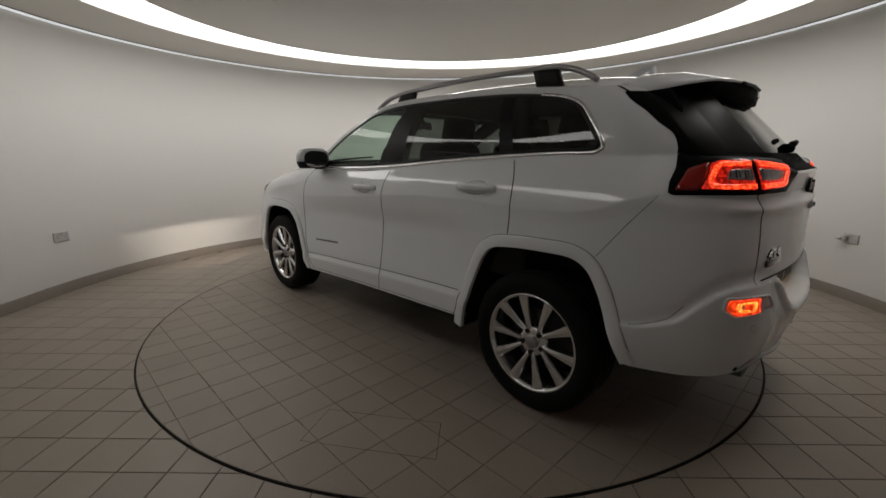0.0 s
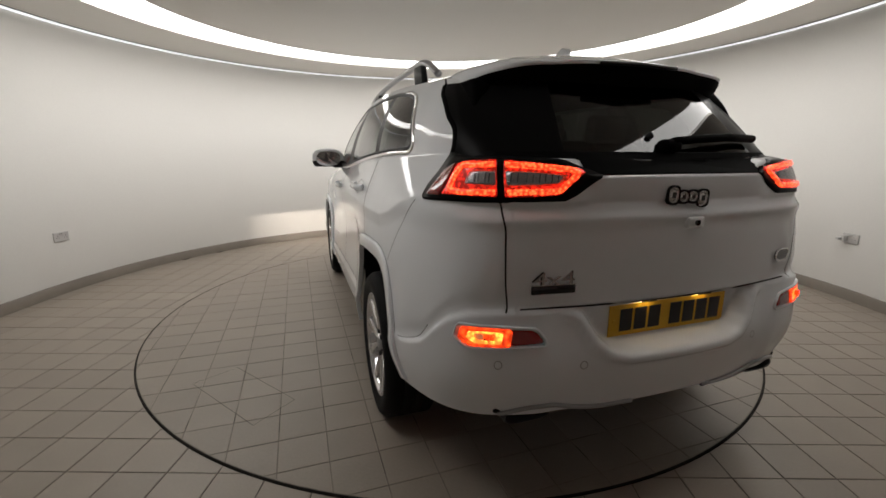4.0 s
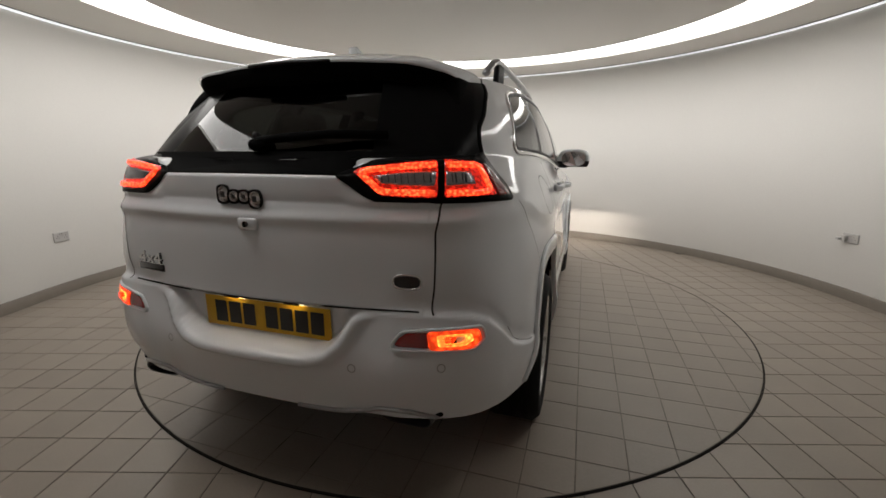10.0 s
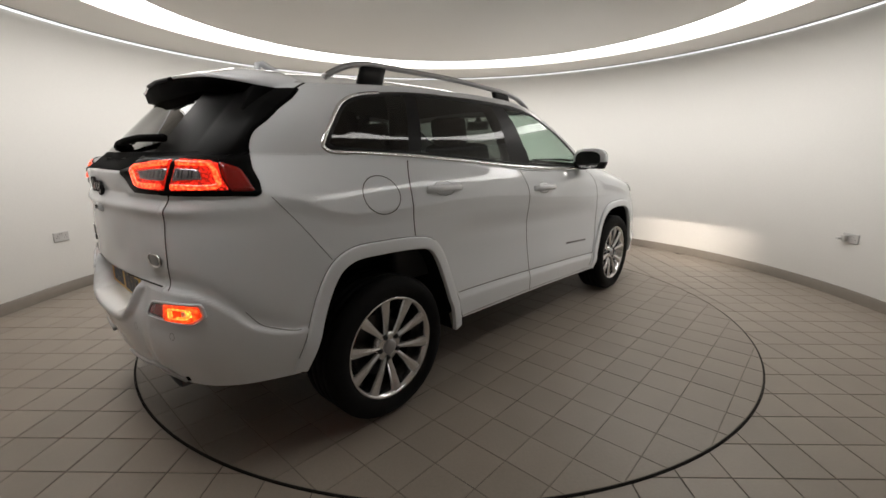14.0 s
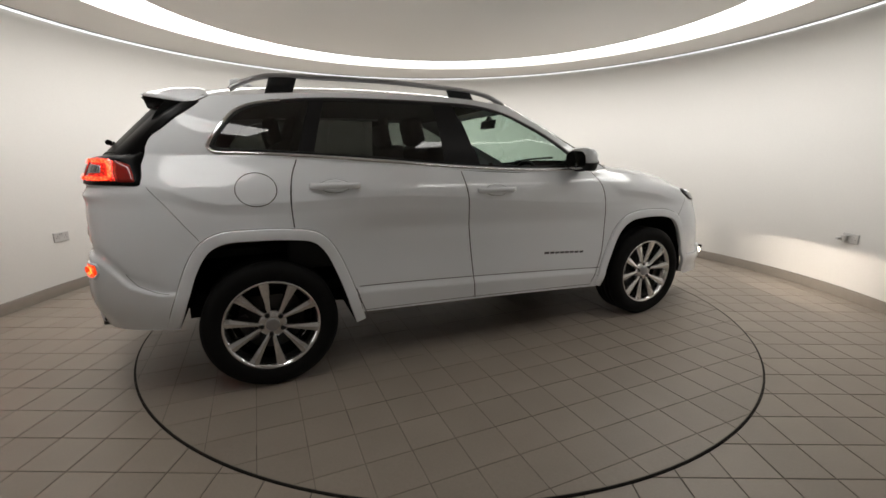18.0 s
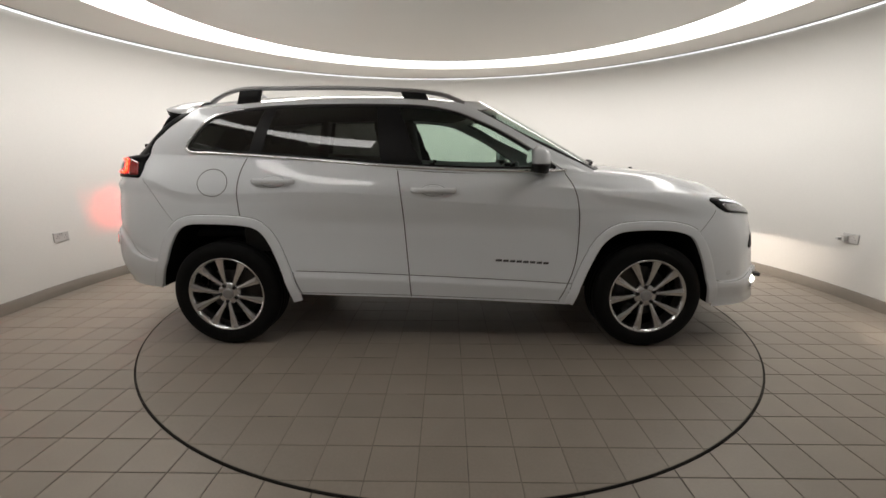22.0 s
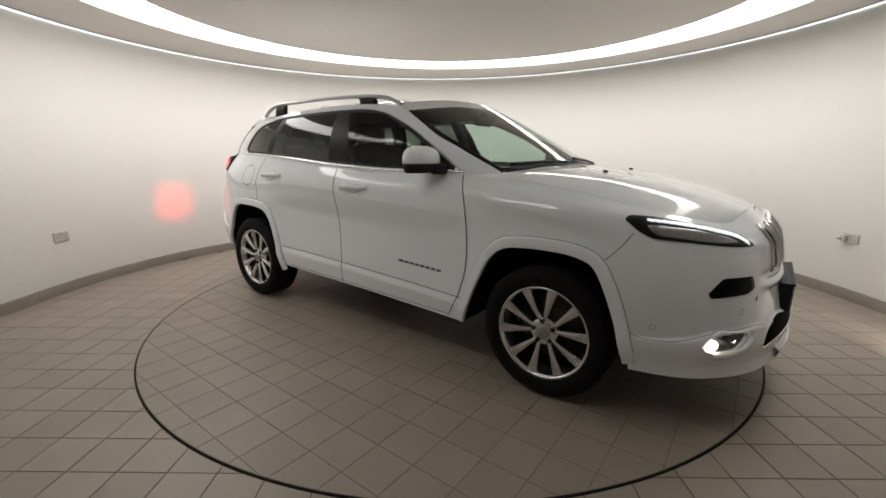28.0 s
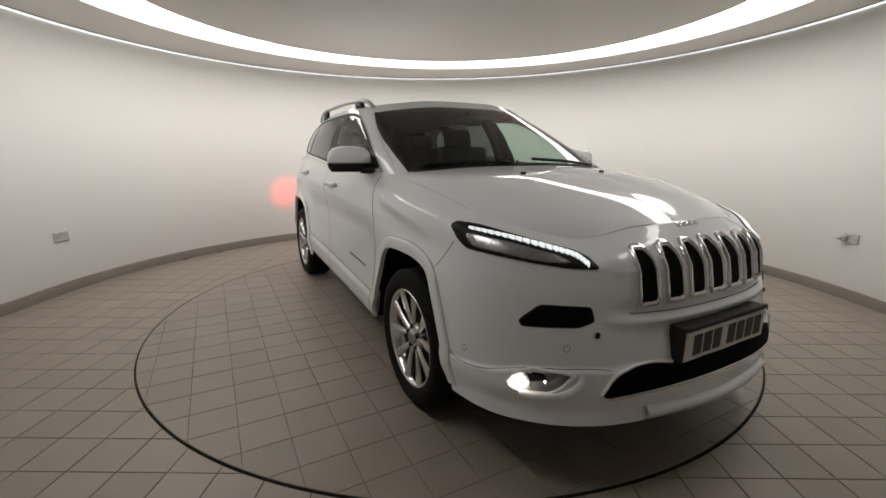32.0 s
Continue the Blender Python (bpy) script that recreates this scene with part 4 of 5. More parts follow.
part("bulkhead", box((.06, 1.5, .60), (.98, 0, .80), .01), UNDER, car)
part("front_core", box((.9, 1.15, .42), (1.62, 0, .62), .03), UNDER, car)

# ---- panel gaps, and dark lines for the shade in creases ----
for sgn in (1, -1):
    side = (0, sgn, 0)
    y = .9 * sgn
    S = lambda pts: [(a, y, b) for a, b in pts]
    ribbon("door_gap", S([(.80, 1.115), (.845, 1.03), (.87, .94), (.885, .80), (.88, .60), (.845, .46), (.785, .33)]), side, .006, SEAM_CREASE)
    ribbon("door_gap", S([(-.235, 1.13), (-.212, .98), (-.19, .73), (-.172, .52), (-.157, .345)]), side, .006, SEAM_CREASE)
    ribbon("door_gap", S([(-1.168, 1.201), (-1.197, 1.125), (-1.213, 1.014), (-1.212, .929), (-1.207, .862)]), side, .006, SEAM_CREASE)
    ribbon("door_gap", S([(-.905, .50), (-.88, .42), (-.855, .355)]), side, .005, SEAM_CREASE)
    ribbon("sill_gap", S([(-.86, .365), (-.3, .356), (.3, .335), (.79, .317)]), side, .003, SEAM_CREASE)
    # no joint here: a dark line painted as the crease's shade
    ribbon("cladding_crease_shade", S([(-.885, .508), (-.5, .497), (-.16, .484), (.4, .458), (.865, .432)]), side, .004, SEAM_CREASE, lift=.0008)
    ribbon("wing_gap", S([(1.73, .897), (1.70, .85), (1.662, .803), (1.63, .769)]), side, .0030, SEAM_CREASE)
    ribbon("bumper_gap", S([(-1.853, 1.077), (-1.80, 1.016), (-1.751, .958), (-1.695, .886), (-1.645, .823)]), (-.25, sgn, 0), .0022, SEAM_CREASE)
    # thin shadow of the bumper's ledge, drawn as a dark ribbon
    ribbon("bumper_ledge_shade", [(a, y, b + .003) for a, b in LEDGE[4:9]] + [(-1.80, y, .574)], (-.45, sgn, 0), .0020, SEAM_CREASE)
    ribbon("tailgate_gap", [(-2.1, .632 * sgn, 1.09), (-2.1, .622 * sgn, 1.06), (-2.1, .607 * sgn, 1.03), (-2.1, .600 * sgn, .95), (-2.1, .593 * sgn, .82), (-2.1, .586 * sgn, .755)], (-.75, sgn * .66, 0), .0055, SEAM_CREASE)
    # fuel flap on the driver's side
    if sgn < 0:
        ringp = [(-1.371 + .095 * math.cos(2 * math.pi * i / 48), -.87, 1.057 + .081 * math.sin(2 * math.pi * i / 48)) for i in range(48)]
        ribbon("fuel_flap_gap", ringp, side, .004, SEAM_CREASE, closed=True, smooth=False)
ribbon("tailgate_lip", [(-2.2, y, .7605) for y in np.linspace(.58, -.58, 31)], (-1, 0, 0), .006, SEAM_CREASE, lift=.002)
# bonnet shut line
for sgn in (1, -1):
    ribbon("bonnet_gap", [(1.0, .80 * sgn, 1.12), (1.2, .79 * sgn, 1.09), (1.45, .775 * sgn, 1.05), (1.66, .75 * sgn, 1.0)], (0, sgn * .7, 1), .0012, SEAM_CREASE)

# ---- window mouldings ----
for sgn in (1, -1):
    side = (0, sgn, .15)
    foot = [cabin_point(k, 0.035) * (1, sgn, 1) for k in np.linspace(3.02, 7.9, 50)]
    ribbon("belt_moulding", foot, side, .016, CHROME, raised=.004, n=50, smooth=False, label="chrome belt moulding")
    ribbon("window_moulding", window_line(WINDOW, sgn, 60, .0, .30), side, .009, SATIN, raised=.003, smooth=False, label="bright window moulding")
    ribbon("window_moulding", window_line(WINDOW, sgn, 70, .30, .66), side, .008, TRIM_DARK, raised=.003, smooth=False, label="dark upper window moulding")
    ribbon("window_moulding", window_line(WINDOW, sgn, 80, .66, 1.0), side, .017, CHROME, raised=.004, smooth=False, label="bright window moulding")
    ribbon("window_seal", window_line([(k + (.07 if k < 3.3 else -.045 if k > 7.5 else 0), w + (.035 if w < .12 else -.022)) for k, w in WINDOW], sgn, 200), side, .024, PLASTIC, raised=.002, smooth=False)
    ribbon("window_seal", [cabin_point(k, .075) * (1, sgn, 1) for k in np.linspace(3.15, 8.1, 50)], side, .014, PLASTIC, raised=.002, smooth=False)
    edge_line = [cabin_point(k, w) * (1, sgn, 1) for w, k in ((.02, 9.13), (.1, 9.2), (.26, 9.25), (.42, 9.13), (.58, 9.07), (.74, 9.02), (.88, 9.1))]
    ribbon("glass_edge", edge_line, (-.3, sgn, .15), .018, SPOILER_BLACK, raised=.0015, n=60)
    rim = [cabin_point(2.02 + .5 * max(0, (w - .35) / .65), w) * (1, sgn, 1) for w in np.linspace(.01, .87, 36)]
    ribbon("screen_seal", rim, (.5, sgn * .4, .7), .030, PILLAR, raised=.002, smooth=False, label="black screen edge")
    # roof rails
    top = smooth_line([(.175, .62 * sgn, 1.550), (.145, .62 * sgn, 1.563), (.06, .62 * sgn, 1.597), (-.09, .62 * sgn, 1.622), (-.264, .62 * sgn, 1.632), (-.626, .62 * sgn, 1.644), (-1.0, .62 * sgn, 1.641), (-1.24, .62 * sgn, 1.636), (-1.33, .62 * sgn, 1.617), (-1.40, .62 * sgn, 1.588), (-1.455, .615 * sgn, 1.555)], 60)
    v, f = tube(top, .017, 12, .8)
    rail = part("roof_rail", bm_from(v, f), SATIN, car, "satin silver roof rail", True)
    for x0, x1 in ((-.07, -.26), (-1.10, -1.27)):
        P = [p for p in top if min(x0, x1) <= p[0] <= max(x0, x1)]
        verts, faces = [], []
        for p in P:
            low, _ = cast((p[0], p[1], 1.6), (0, sgn * .2, 1))
            sl = .03 if x0 > -.5 else -.03
            verts += [(p[0], p[1] - .010, p[2]), (p[0], p[1] + .010, p[2]), (low.x + sl, p[1] + .012, low.z - .012), (low.x + sl, p[1] - .012, low.z - .012)]
        for i in range(len(P) - 1):
            faces += [(i * 4 + e, i * 4 + (e + 1) % 4, i * 4 + 4 + (e + 1) % 4, i * 4 + 4 + e) for e in range(4)]
        faces += [(0, 1, 2, 3), tuple(range(len(P) * 4 - 4, len(P) * 4))]
        part("rail_foot", bm_from(verts, faces), PLASTIC, rail, "black rail foot", True)

# ---- door handles, mirrors ----
for sgn in (1, -1):
    for x0, x1, z in ((-.145, .115, 1.018), (-1.115, -.865, 1.068)):
        c, _ = cast(((x0 + x1) / 2, sgn, z), (0, sgn, 0))
        cup = [(((x0 + x1) / 2) + .075 * math.cos(a), c.y, z - .002 + .034 * math.sin(a)) for a in np.linspace(0, 2 * math.pi, 24, endpoint=False)]
        handle = new("door_handle")
        handle.parent = car
        handle["label"] = "white pull door handle"
        patch("handle_cup", np.array(cup), (0, sgn, 0), PAINT, handle, lift=.0015, depth=.004)
        ribbon("cup_edge", cup, (0, sgn, 0), .003, SEAM_CREASE, handle, closed=True, smooth=False)
        P = smooth_line([(x0, c.y + sgn * .002, z), (x0 + .03, c.y + sgn * .026, z), ((x0 + x1) / 2, c.y + sgn * .034, z + .003), (x1 - .03, c.y + sgn * .026, z), (x1, c.y + sgn * .002, z)], 20)
        v, f = tube(P, .011, 10, 1.5)
        part("grip", bm_from(v, f), PAINT, handle, "", True)
        v, f = tube([p + np.array((0, sgn * .0035, .004)) for p in P[4:-4]], .009, 8, .5)
        if x0 > -.5:
            v, f = lathe([(.0001, .006), (.007, .006), (.009, .0)], 14)
            lock = mesh("lock", v, f, PLASTIC, handle)
            lock.matrix_basis = Matrix.Translation((x0 + .022, c.y + sgn * .018, z)) @ pose(0, 0, 0, 0, 0, 0 if sgn > 0 else 180)
    # mirror: rounded shell, dark lower half, glass facing back
    mirror = new("door_mirror")
    mirror.parent = car
    mirror["label"] = "white door mirror with a black base"
    for nm, z0, z1, mat in (("mirror_cap", -.012, .085, PAINT), ("mirror_base", -.062, -.013, PLASTIC)):
        verts, faces = [], []
        rows, k = 9, 28
        for r in range(rows):
            z = z0 + (z1 - z0) * r / (rows - 1)
            s = math.sqrt(max(1 - (abs(z) / (.0865 if z > 0 else .085)) ** 2.6, .03))
            for i in range(k):
                a = 2 * math.pi * i / k
                ca, sa = math.cos(a), math.sin(a)
                X = .075 * s * math.copysign(abs(ca) ** .7, ca) * (1.0 if ca > 0 else .55)
                Y = .130 * (s ** .6) * math.copysign(abs(sa) ** .85, sa)
                verts.append((.60 + X - .10 * max(Y, 0) , sgn * (.935 + Y), 1.19 + z))
        for r in range(rows - 1):
            for i in range(k):
                faces.append((r * k + i, r * k + (i + 1) % k, (r + 1) * k + (i + 1) % k, (r + 1) * k + i))
        faces += [tuple(range(k)), tuple(range((rows - 1) * k, rows * k))]
        part(nm, bm_from(verts, faces), mat, mirror, "white cap" if mat is PAINT else "black lower shell", True)
    part("mirror_arm", box((.06, .10, .035), (.66, sgn * .84, 1.135), .012, (0, 0, sgn * 15)), PLASTIC, mirror, "", True)
    g = [(.0, sgn * (.935 + .098 * math.copysign(abs(math.sin(a)) ** .75, math.sin(a))), 1.195 + .060 * math.copysign(abs(math.cos(a)) ** .8, math.cos(a))) for a in np.linspace(0, 2 * math.pi, 32, endpoint=False)]
    verts = [(.553 - .05 * max(abs(p[1]) - .935, 0), p[1], p[2]) for p in g]
    part("mirror_glass", bm_from(verts, [tuple(range(32))]), MIRROR, mirror, "mirror glass")

# ---- lamps at the rear ----
for sgn in (1, -1):
    out = (-.78, .62 * sgn, .1)
    lamp = new("tail_lamp")
    lamp.parent = car
    lamp["label"] = "lit red tail lamp in a black surround"
    M = lambda pts: mirrored(pts, sgn)
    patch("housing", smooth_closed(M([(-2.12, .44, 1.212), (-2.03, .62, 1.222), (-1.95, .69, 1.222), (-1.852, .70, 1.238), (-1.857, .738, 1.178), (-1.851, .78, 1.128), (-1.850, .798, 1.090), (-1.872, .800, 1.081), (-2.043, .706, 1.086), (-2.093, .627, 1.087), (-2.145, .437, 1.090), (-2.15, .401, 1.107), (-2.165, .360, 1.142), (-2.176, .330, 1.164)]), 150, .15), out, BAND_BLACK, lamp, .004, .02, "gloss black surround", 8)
    # an open glowing loop on the tailgate and its counterpart on the wing, round clear ribbed middles
    for nm, line in (("tailgate_led", [(-2.078, .611, 1.195), (-2.095, .56, 1.193), (-2.12, .49, 1.187), (-2.141, .418, 1.179), (-2.146, .404, 1.170), (-2.138, .424, 1.146), (-2.13, .446, 1.122), (-2.126, .465, 1.117), (-2.115, .54, 1.116), (-2.10, .609, 1.115)]),
                     ("wing_led", [(-2.064, .634, 1.196), (-2.02, .676, 1.194), (-1.987, .703, 1.191), (-1.977, .713, 1.178), (-1.974, .733, 1.145), (-1.976, .743, 1.122), (-1.995, .73, 1.115), (-2.082, .637, 1.115)])):
        ribbon(nm, M(line), out, .019, RED_HOT, lamp, .008, 70, raised=.004, label="glowing orange-red light guide")
    patch("tailgate_lens", smooth_closed(M([(-2.074, .615, 1.208), (-2.105, .52, 1.201), (-2.145, .402, 1.188), (-2.153, .382, 1.174), (-2.132, .450, 1.107), (-2.12, .53, 1.103), (-2.098, .614, 1.102)]), 80, .07), out, RED_GLOW, lamp, .0055, .01, "red lens", 5)
    patch("wing_lens", smooth_closed(M([(-2.061, .630, 1.209), (-1.985, .700, 1.204), (-1.962, .717, 1.195), (-1.962, .737, 1.15), (-1.95, .762, 1.104), (-2.086, .632, 1.102)]), 80, .07), out, RED_GLOW, lamp, .0055, .01, "red lens", 5)
    patch("side_lens", smooth_closed(M([(-1.962, .716, 1.200), (-1.90, .735, 1.175), (-1.876, .79, 1.098), (-1.948, .764, 1.100), (-1.962, .74, 1.15)]), 40, .1), (-.45, sgn, .1), RED_DULL, lamp, .0065, .008, "dark red side lens", 4)
    for line in ([(-2.08, .609, 1.178), (-2.11, .52, 1.174), (-2.135, .428, 1.164), (-2.13, .446, 1.141), (-2.115, .52, 1.135), (-2.095, .608, 1.134)], [(-2.066, .634, 1.178), (-2.01, .688, 1.175), (-2.012, .708, 1.138), (-2.08, .637, 1.135)]):
        P = smooth_closed(M(line), 40, .12)
        patch("reflector", P, out, CLEAR_LAMP, lamp, .007, .006, "clear ribbed middle", 4)
        for q in np.linspace(.15, .9, 8):
            lo, hi = P.min(0), P.max(0)
            yq = (lo[1] + (hi[1] - lo[1]) * q) if sgn > 0 else (hi[1] + (lo[1] - hi[1]) * q)
            xq = P[np.argmin(abs(P[:, 1] - yq)), 0]
            ribbon("rib", [(xq, yq, 1.142 + .002 * q), (xq, yq, 1.155), (xq, yq, 1.170)], out, .002, RIM_DARK, lamp, .0085, 4, smooth=False)
    # rear fog and reflector in the bumper
    fog = new("rear_fog_lamp")
    fog.parent = car
    fog["label"] = "lit red lamp in the rear bumper"
    ribbon("bezel", smooth_closed(M([(-2.16, .485, .662), (-2.15, .515, .700), (-2.11, .62, .711), (-2.05, .732, .715), (-2.045, .745, .672), (-2.07, .71, .643), (-2.17, .49, .644)]), 56, .2), out, .008, PAINT, fog, lift=.004, raised=.004, closed=True, smooth=False)
    patch("lens", M([(-2.165, .492, .655), (-2.15, .52, .695), (-2.12, .60, .700), (-2.13, .60, .652)]), out, RED_DULL, fog, .006, .008, "dark red lens", 5)
    glow = smooth_closed(M([(-2.13, .585, .701), (-2.09, .66, .707), (-2.055, .722, .706), (-2.052, .732, .672), (-2.075, .70, .650), (-2.13, .592, .646)]), 48, .2)
    patch("lit_lens", glow, out, FOG_RED, fog, .008, .008, "glowing red lens", 3, hole=.66)
    patch("lamp_core", np.array([glow.mean(0) + (p - glow.mean(0)) * .66 for p in glow]), out, FOG_HOT, fog, .008, .008, "glowing yellow core", 3, hole=.60)
    # barrel and strong bulb added behind the lens to cast red on the wall
    eye_ = cast((-2.1, .668 * sgn, .683), (-1, 0, 0))[0]
    L0_, W_, H_ = .085, .017, .013
    tube_v = [(eye_.x + dx, eye_.y + dy * W_, .683 + dz * H_) for dx in (-.012, L0_) for dy, dz in ((-1, -1), (1, -1), (1, 1), (-1, 1))]
    part("beam_barrel", bm_from(tube_v, [(0, 1, 5, 4), (1, 2, 6, 5), (2, 3, 7, 6), (3, 0, 4, 7), (4, 5, 6, 7)]), FOG_RED, fog, "glowing barrel added to aim the red beam")
    mesh("bulb", [(eye_.x + L0_ - .004, eye_.y + dy * W_ * .75, .683 + dz * H_ * .75) for dy, dz in ((-1, -1), (1, -1), (1, 1), (-1, 1))], [(0, 1, 2, 3)], FOG_BEAM, fog, "red bulb added to throw the glow on the wall")
    for yy, zz in ((.675, .595), (.37, .572)):
        ringp = [(-2.2, sgn * (yy + .013 * math.cos(a)), zz + .013 * math.sin(a)) for a in np.linspace(0, 2 * math.pi, 20, endpoint=False)]
        ribbon("parking_sensor", ringp, (-1, sgn * .5, 0), .003, SATIN, closed=True, smooth=False)

# lower edge of the tailgate glass, its black band
low_edge = [(-2.1, y, 1.1675 - .002 * (y / .4) ** 2) for y in np.linspace(-.40, .40, 41)]
top_edge = [(-2.1, y, 1.236) for y in np.linspace(.60, -.60, 41)]
patch("rear_glass_skirt", np.array(low_edge + top_edge), (-1, 0, 0), SPOILER_BLACK, None, .0015, .006, "black lower band of the rear glass", 10)

# spoiler over the rear glass
HALF = .605
E_AT = [0, .5, .83, .94, 1.0]


def spoiler_edge(y):
    e = abs(y) / HALF
    row = hermite(E_AT, [(-1.925, 1.555, -1.83), (-1.895, 1.547, -1.825), (-1.83, 1.527, -1.775), (-1.745, 1.510, -1.70), (-1.63, 1.490, -1.645)], [e])[0]
    return float(row[0]), float(row[1]), e, float(row[2])


verts, low = [], []
ny = 61
for i in range(ny):
    y = HALF * math.sin(math.pi / 2 * (2 * i / (ny - 1) - 1))
    tip, z_tip, e, inner = spoiler_edge(y)
    root, z_root = -1.62 + .05 * e ** 4, 1.606 - .050 * e ** 2.2 - .032 * e ** 8
    yr = y
    sec = [(root + .02, z_root - .004, yr), (root - .01, z_root + .002, yr), (root + (tip - root) * .5, (z_root + z_tip) / 2 + .016 - .010 * e ** 4, (y + yr) / 2), (tip + .03 * (1 - .8 * e ** 6), z_tip + .006, y), (tip, z_tip - .006, y), (tip + .006, z_tip - .014, y)]
    verts += [(x, yy, z) for x, z, yy in sec]
    drop = .055 * (1 - e ** 3)
    low += [(tip + .006, y, z_tip - .012), (tip + .014, y * .995, z_tip - .014 - drop), (tip + .05 * (1 - e ** 6), y * .99, z_tip - .020 - drop), (inner, y * (.95 + .06 * e ** 4), 1.440)]
faces = [(i * 6 + j, i * 6 + j + 1, (i + 1) * 6 + j + 1, (i + 1) * 6 + j) for i in range(ny - 1) for j in range(5)]
spoiler = part("spoiler", bm_from(verts, faces), PAINT, car, "white roof spoiler", True)
faces = [(i * 4 + j, i * 4 + j + 1, (i + 1) * 4 + j + 1, (i + 1) * 4 + j) for i in range(ny - 1) for j in range(3)]
part("spoiler_underside", bm_from(low, faces), SPOILER_BLACK, spoiler, "black underside of the spoiler", True)
stop = [(spoiler_edge(y)[0] - .002, y, spoiler_edge(y)[1] - .012) for y in np.linspace(-.17, .17, 12)]
v, f = tube(stop, .009, 8, .8)
part("high_stop_lamp", bm_from(v, f), PLASTIC, spoiler, "unlit dark stop lamp", True)
# black fins beside the glass under the spoiler's ends
for sgn in (1, -1):
    verts, faces = [], []
    for k in range(13):
        q = k / 12
        front = Vector((-1.63, .612, 1.484)).lerp(Vector((-1.745, .618, 1.372)), q)
        tail = Vector((-1.75, .570, 1.494)).lerp(Vector((-1.828, .595, 1.366)), q) + Vector((-.010, .006, 0)) * math.sin(math.pi * q)
        inner = Vector((-1.79, .43 + .155 * q ** .7, 1.44 - .075 * q ** 2.2))
        verts += [(p.x, p.y * sgn, p.z) for p in (front, front.lerp(tail, .9) + Vector((-.004, .010, 0)), tail, inner)]
    faces = [(4 * k + e, 4 * k + (e + 1) % 4, 4 * k + 4 + (e + 1) % 4, 4 * k + 4 + e) for k in range(12) for e in range(4)] + [(0, 1, 2, 3), (48, 49, 50, 51)]
    part("spoiler_fin", bm_from(verts, faces), SPOILER_BLACK, spoiler, "black side fin", True)
# wiper, washer stub, aerial
arm = [cast((-2.0, y, z), (-1, 0, .7), h)[0] for y, z, h in ((.0, 1.195, .030), (-.10, 1.205, .034), (-.26, 1.225, .030), (-.44, 1.250, .024))]
v, f = tube(arm, .013, 8, 1.1)
part("rear_wiper", merge(bm_from(v, f), box((.055, .075, .04), tuple(cast((-2.0, 0, 1.195), (-1, 0, .7), .012)[0]), .016)), SPOILER_BLACK, car, "black rear wiper", True)
c, n = cast((-2.0, .05, 1.262), (-1, 0, .6))
part("washer_stub", box((.035, .022, .022), tuple(c), .009, (0, 25, 0), 3), PLASTIC, car, "black washer stub", True)
bm = bm_from(*tube([(-1.30, 0, 1.63), (-1.36, 0, 1.66), (-1.43, 0, 1.69), (-1.455, 0, 1.686), (-1.46, 0, 1.62)], .017, 10, 1.0))
part("aerial", bm, PAINT, car, "white shark-fin aerial", True)

# ---- rear plate, badges, exhausts ----
def number_plate(mat, centre, rot, frame_mat, label, chars):
    p = new("number_plate")
    p.parent = car
    p["label"] = label
    p.matrix_basis = pose(*centre, *rot)
    part("plate", box((.520, .004, .111), (0, 0, 0), .0015), mat, p)
    if frame_mat:
        part("plate_frame", merge(box((.540, .055, .136), (0, .032, .004), .004), box((.540, .014, .016), (0, .002, .068), .004)), frame_mat, p, "black plate holder")
    x = -.215
    for w in chars:
        if w:
            part("bar", box((w, .002, .079), (x + w / 2, -.0025, 0)), BAR_BLACK, p)
            x += w + .011
        else:
            x += .033
    for s in (-.24, .24):
        v, f = lathe([(.0001, -.0035), (.005, -.0035), (.006, -.002)], 12)
        part("screw", bm_from([(a + s, b, c) for a, b, c in v], f), mat, p)
    return p


BARS = (.05, .05, .05, 0, .05, .05, .05, .05)
rear_x, _ = cast((-2.2, -.012, .68), (-1, 0, 0))
number_plate(PLATE_YELLOW, (rear_x.x - .006, -.014, .680), (0, 0, -90), None, "yellow number plate with black bars", BARS)
for yy in (-.143, .104):
    hood = part("plate_lamp", merge(box((.004, .060, .016), (rear_x.x - .030, yy, .752), .001), box((.030, .060, .004), (rear_x.x - .015, yy, .757), .001)), PLASTIC, car, "dark number plate lamp")
    mesh("lamp_lens", [(rear_x.x - a, yy + b, .7495) for a, b in ((.004, -.024), (.024, -.024), (.024, .024), (.004, .024))], [(0, 1, 2, 3)], PLATE_LIT, hood, "lit lens")
# name badge as a plain chrome shape
badge = new("badge")
badge.parent = car
badge["label"] = "dark chrome name badge, plain shapes"
for yy, w, h, dz in ((.072, .040, .052, .002), (.030, .038, .036, -.004), (-.010, .038, .036, -.004), (-.052, .040, .050, -.010)):
    c, n = cast((-2.2, yy, 1.100), (-1, 0, 0))
    part("badge_edge", box((.010, w + .006, h + .010), (c.x - .002, yy, 1.100 + dz), .016), PLASTIC, badge, "black edge", True)
    part("badge_piece", box((.012, w - .006, h - .004), (c.x - .005, yy, 1.100 + dz), .013), CHROME, badge, "", True)
    part("badge_inlay", box((.004, w * .34, h * .36), (c.x - .0105, yy, 1.100 + dz), .001), GLOSS_BLACK, badge)


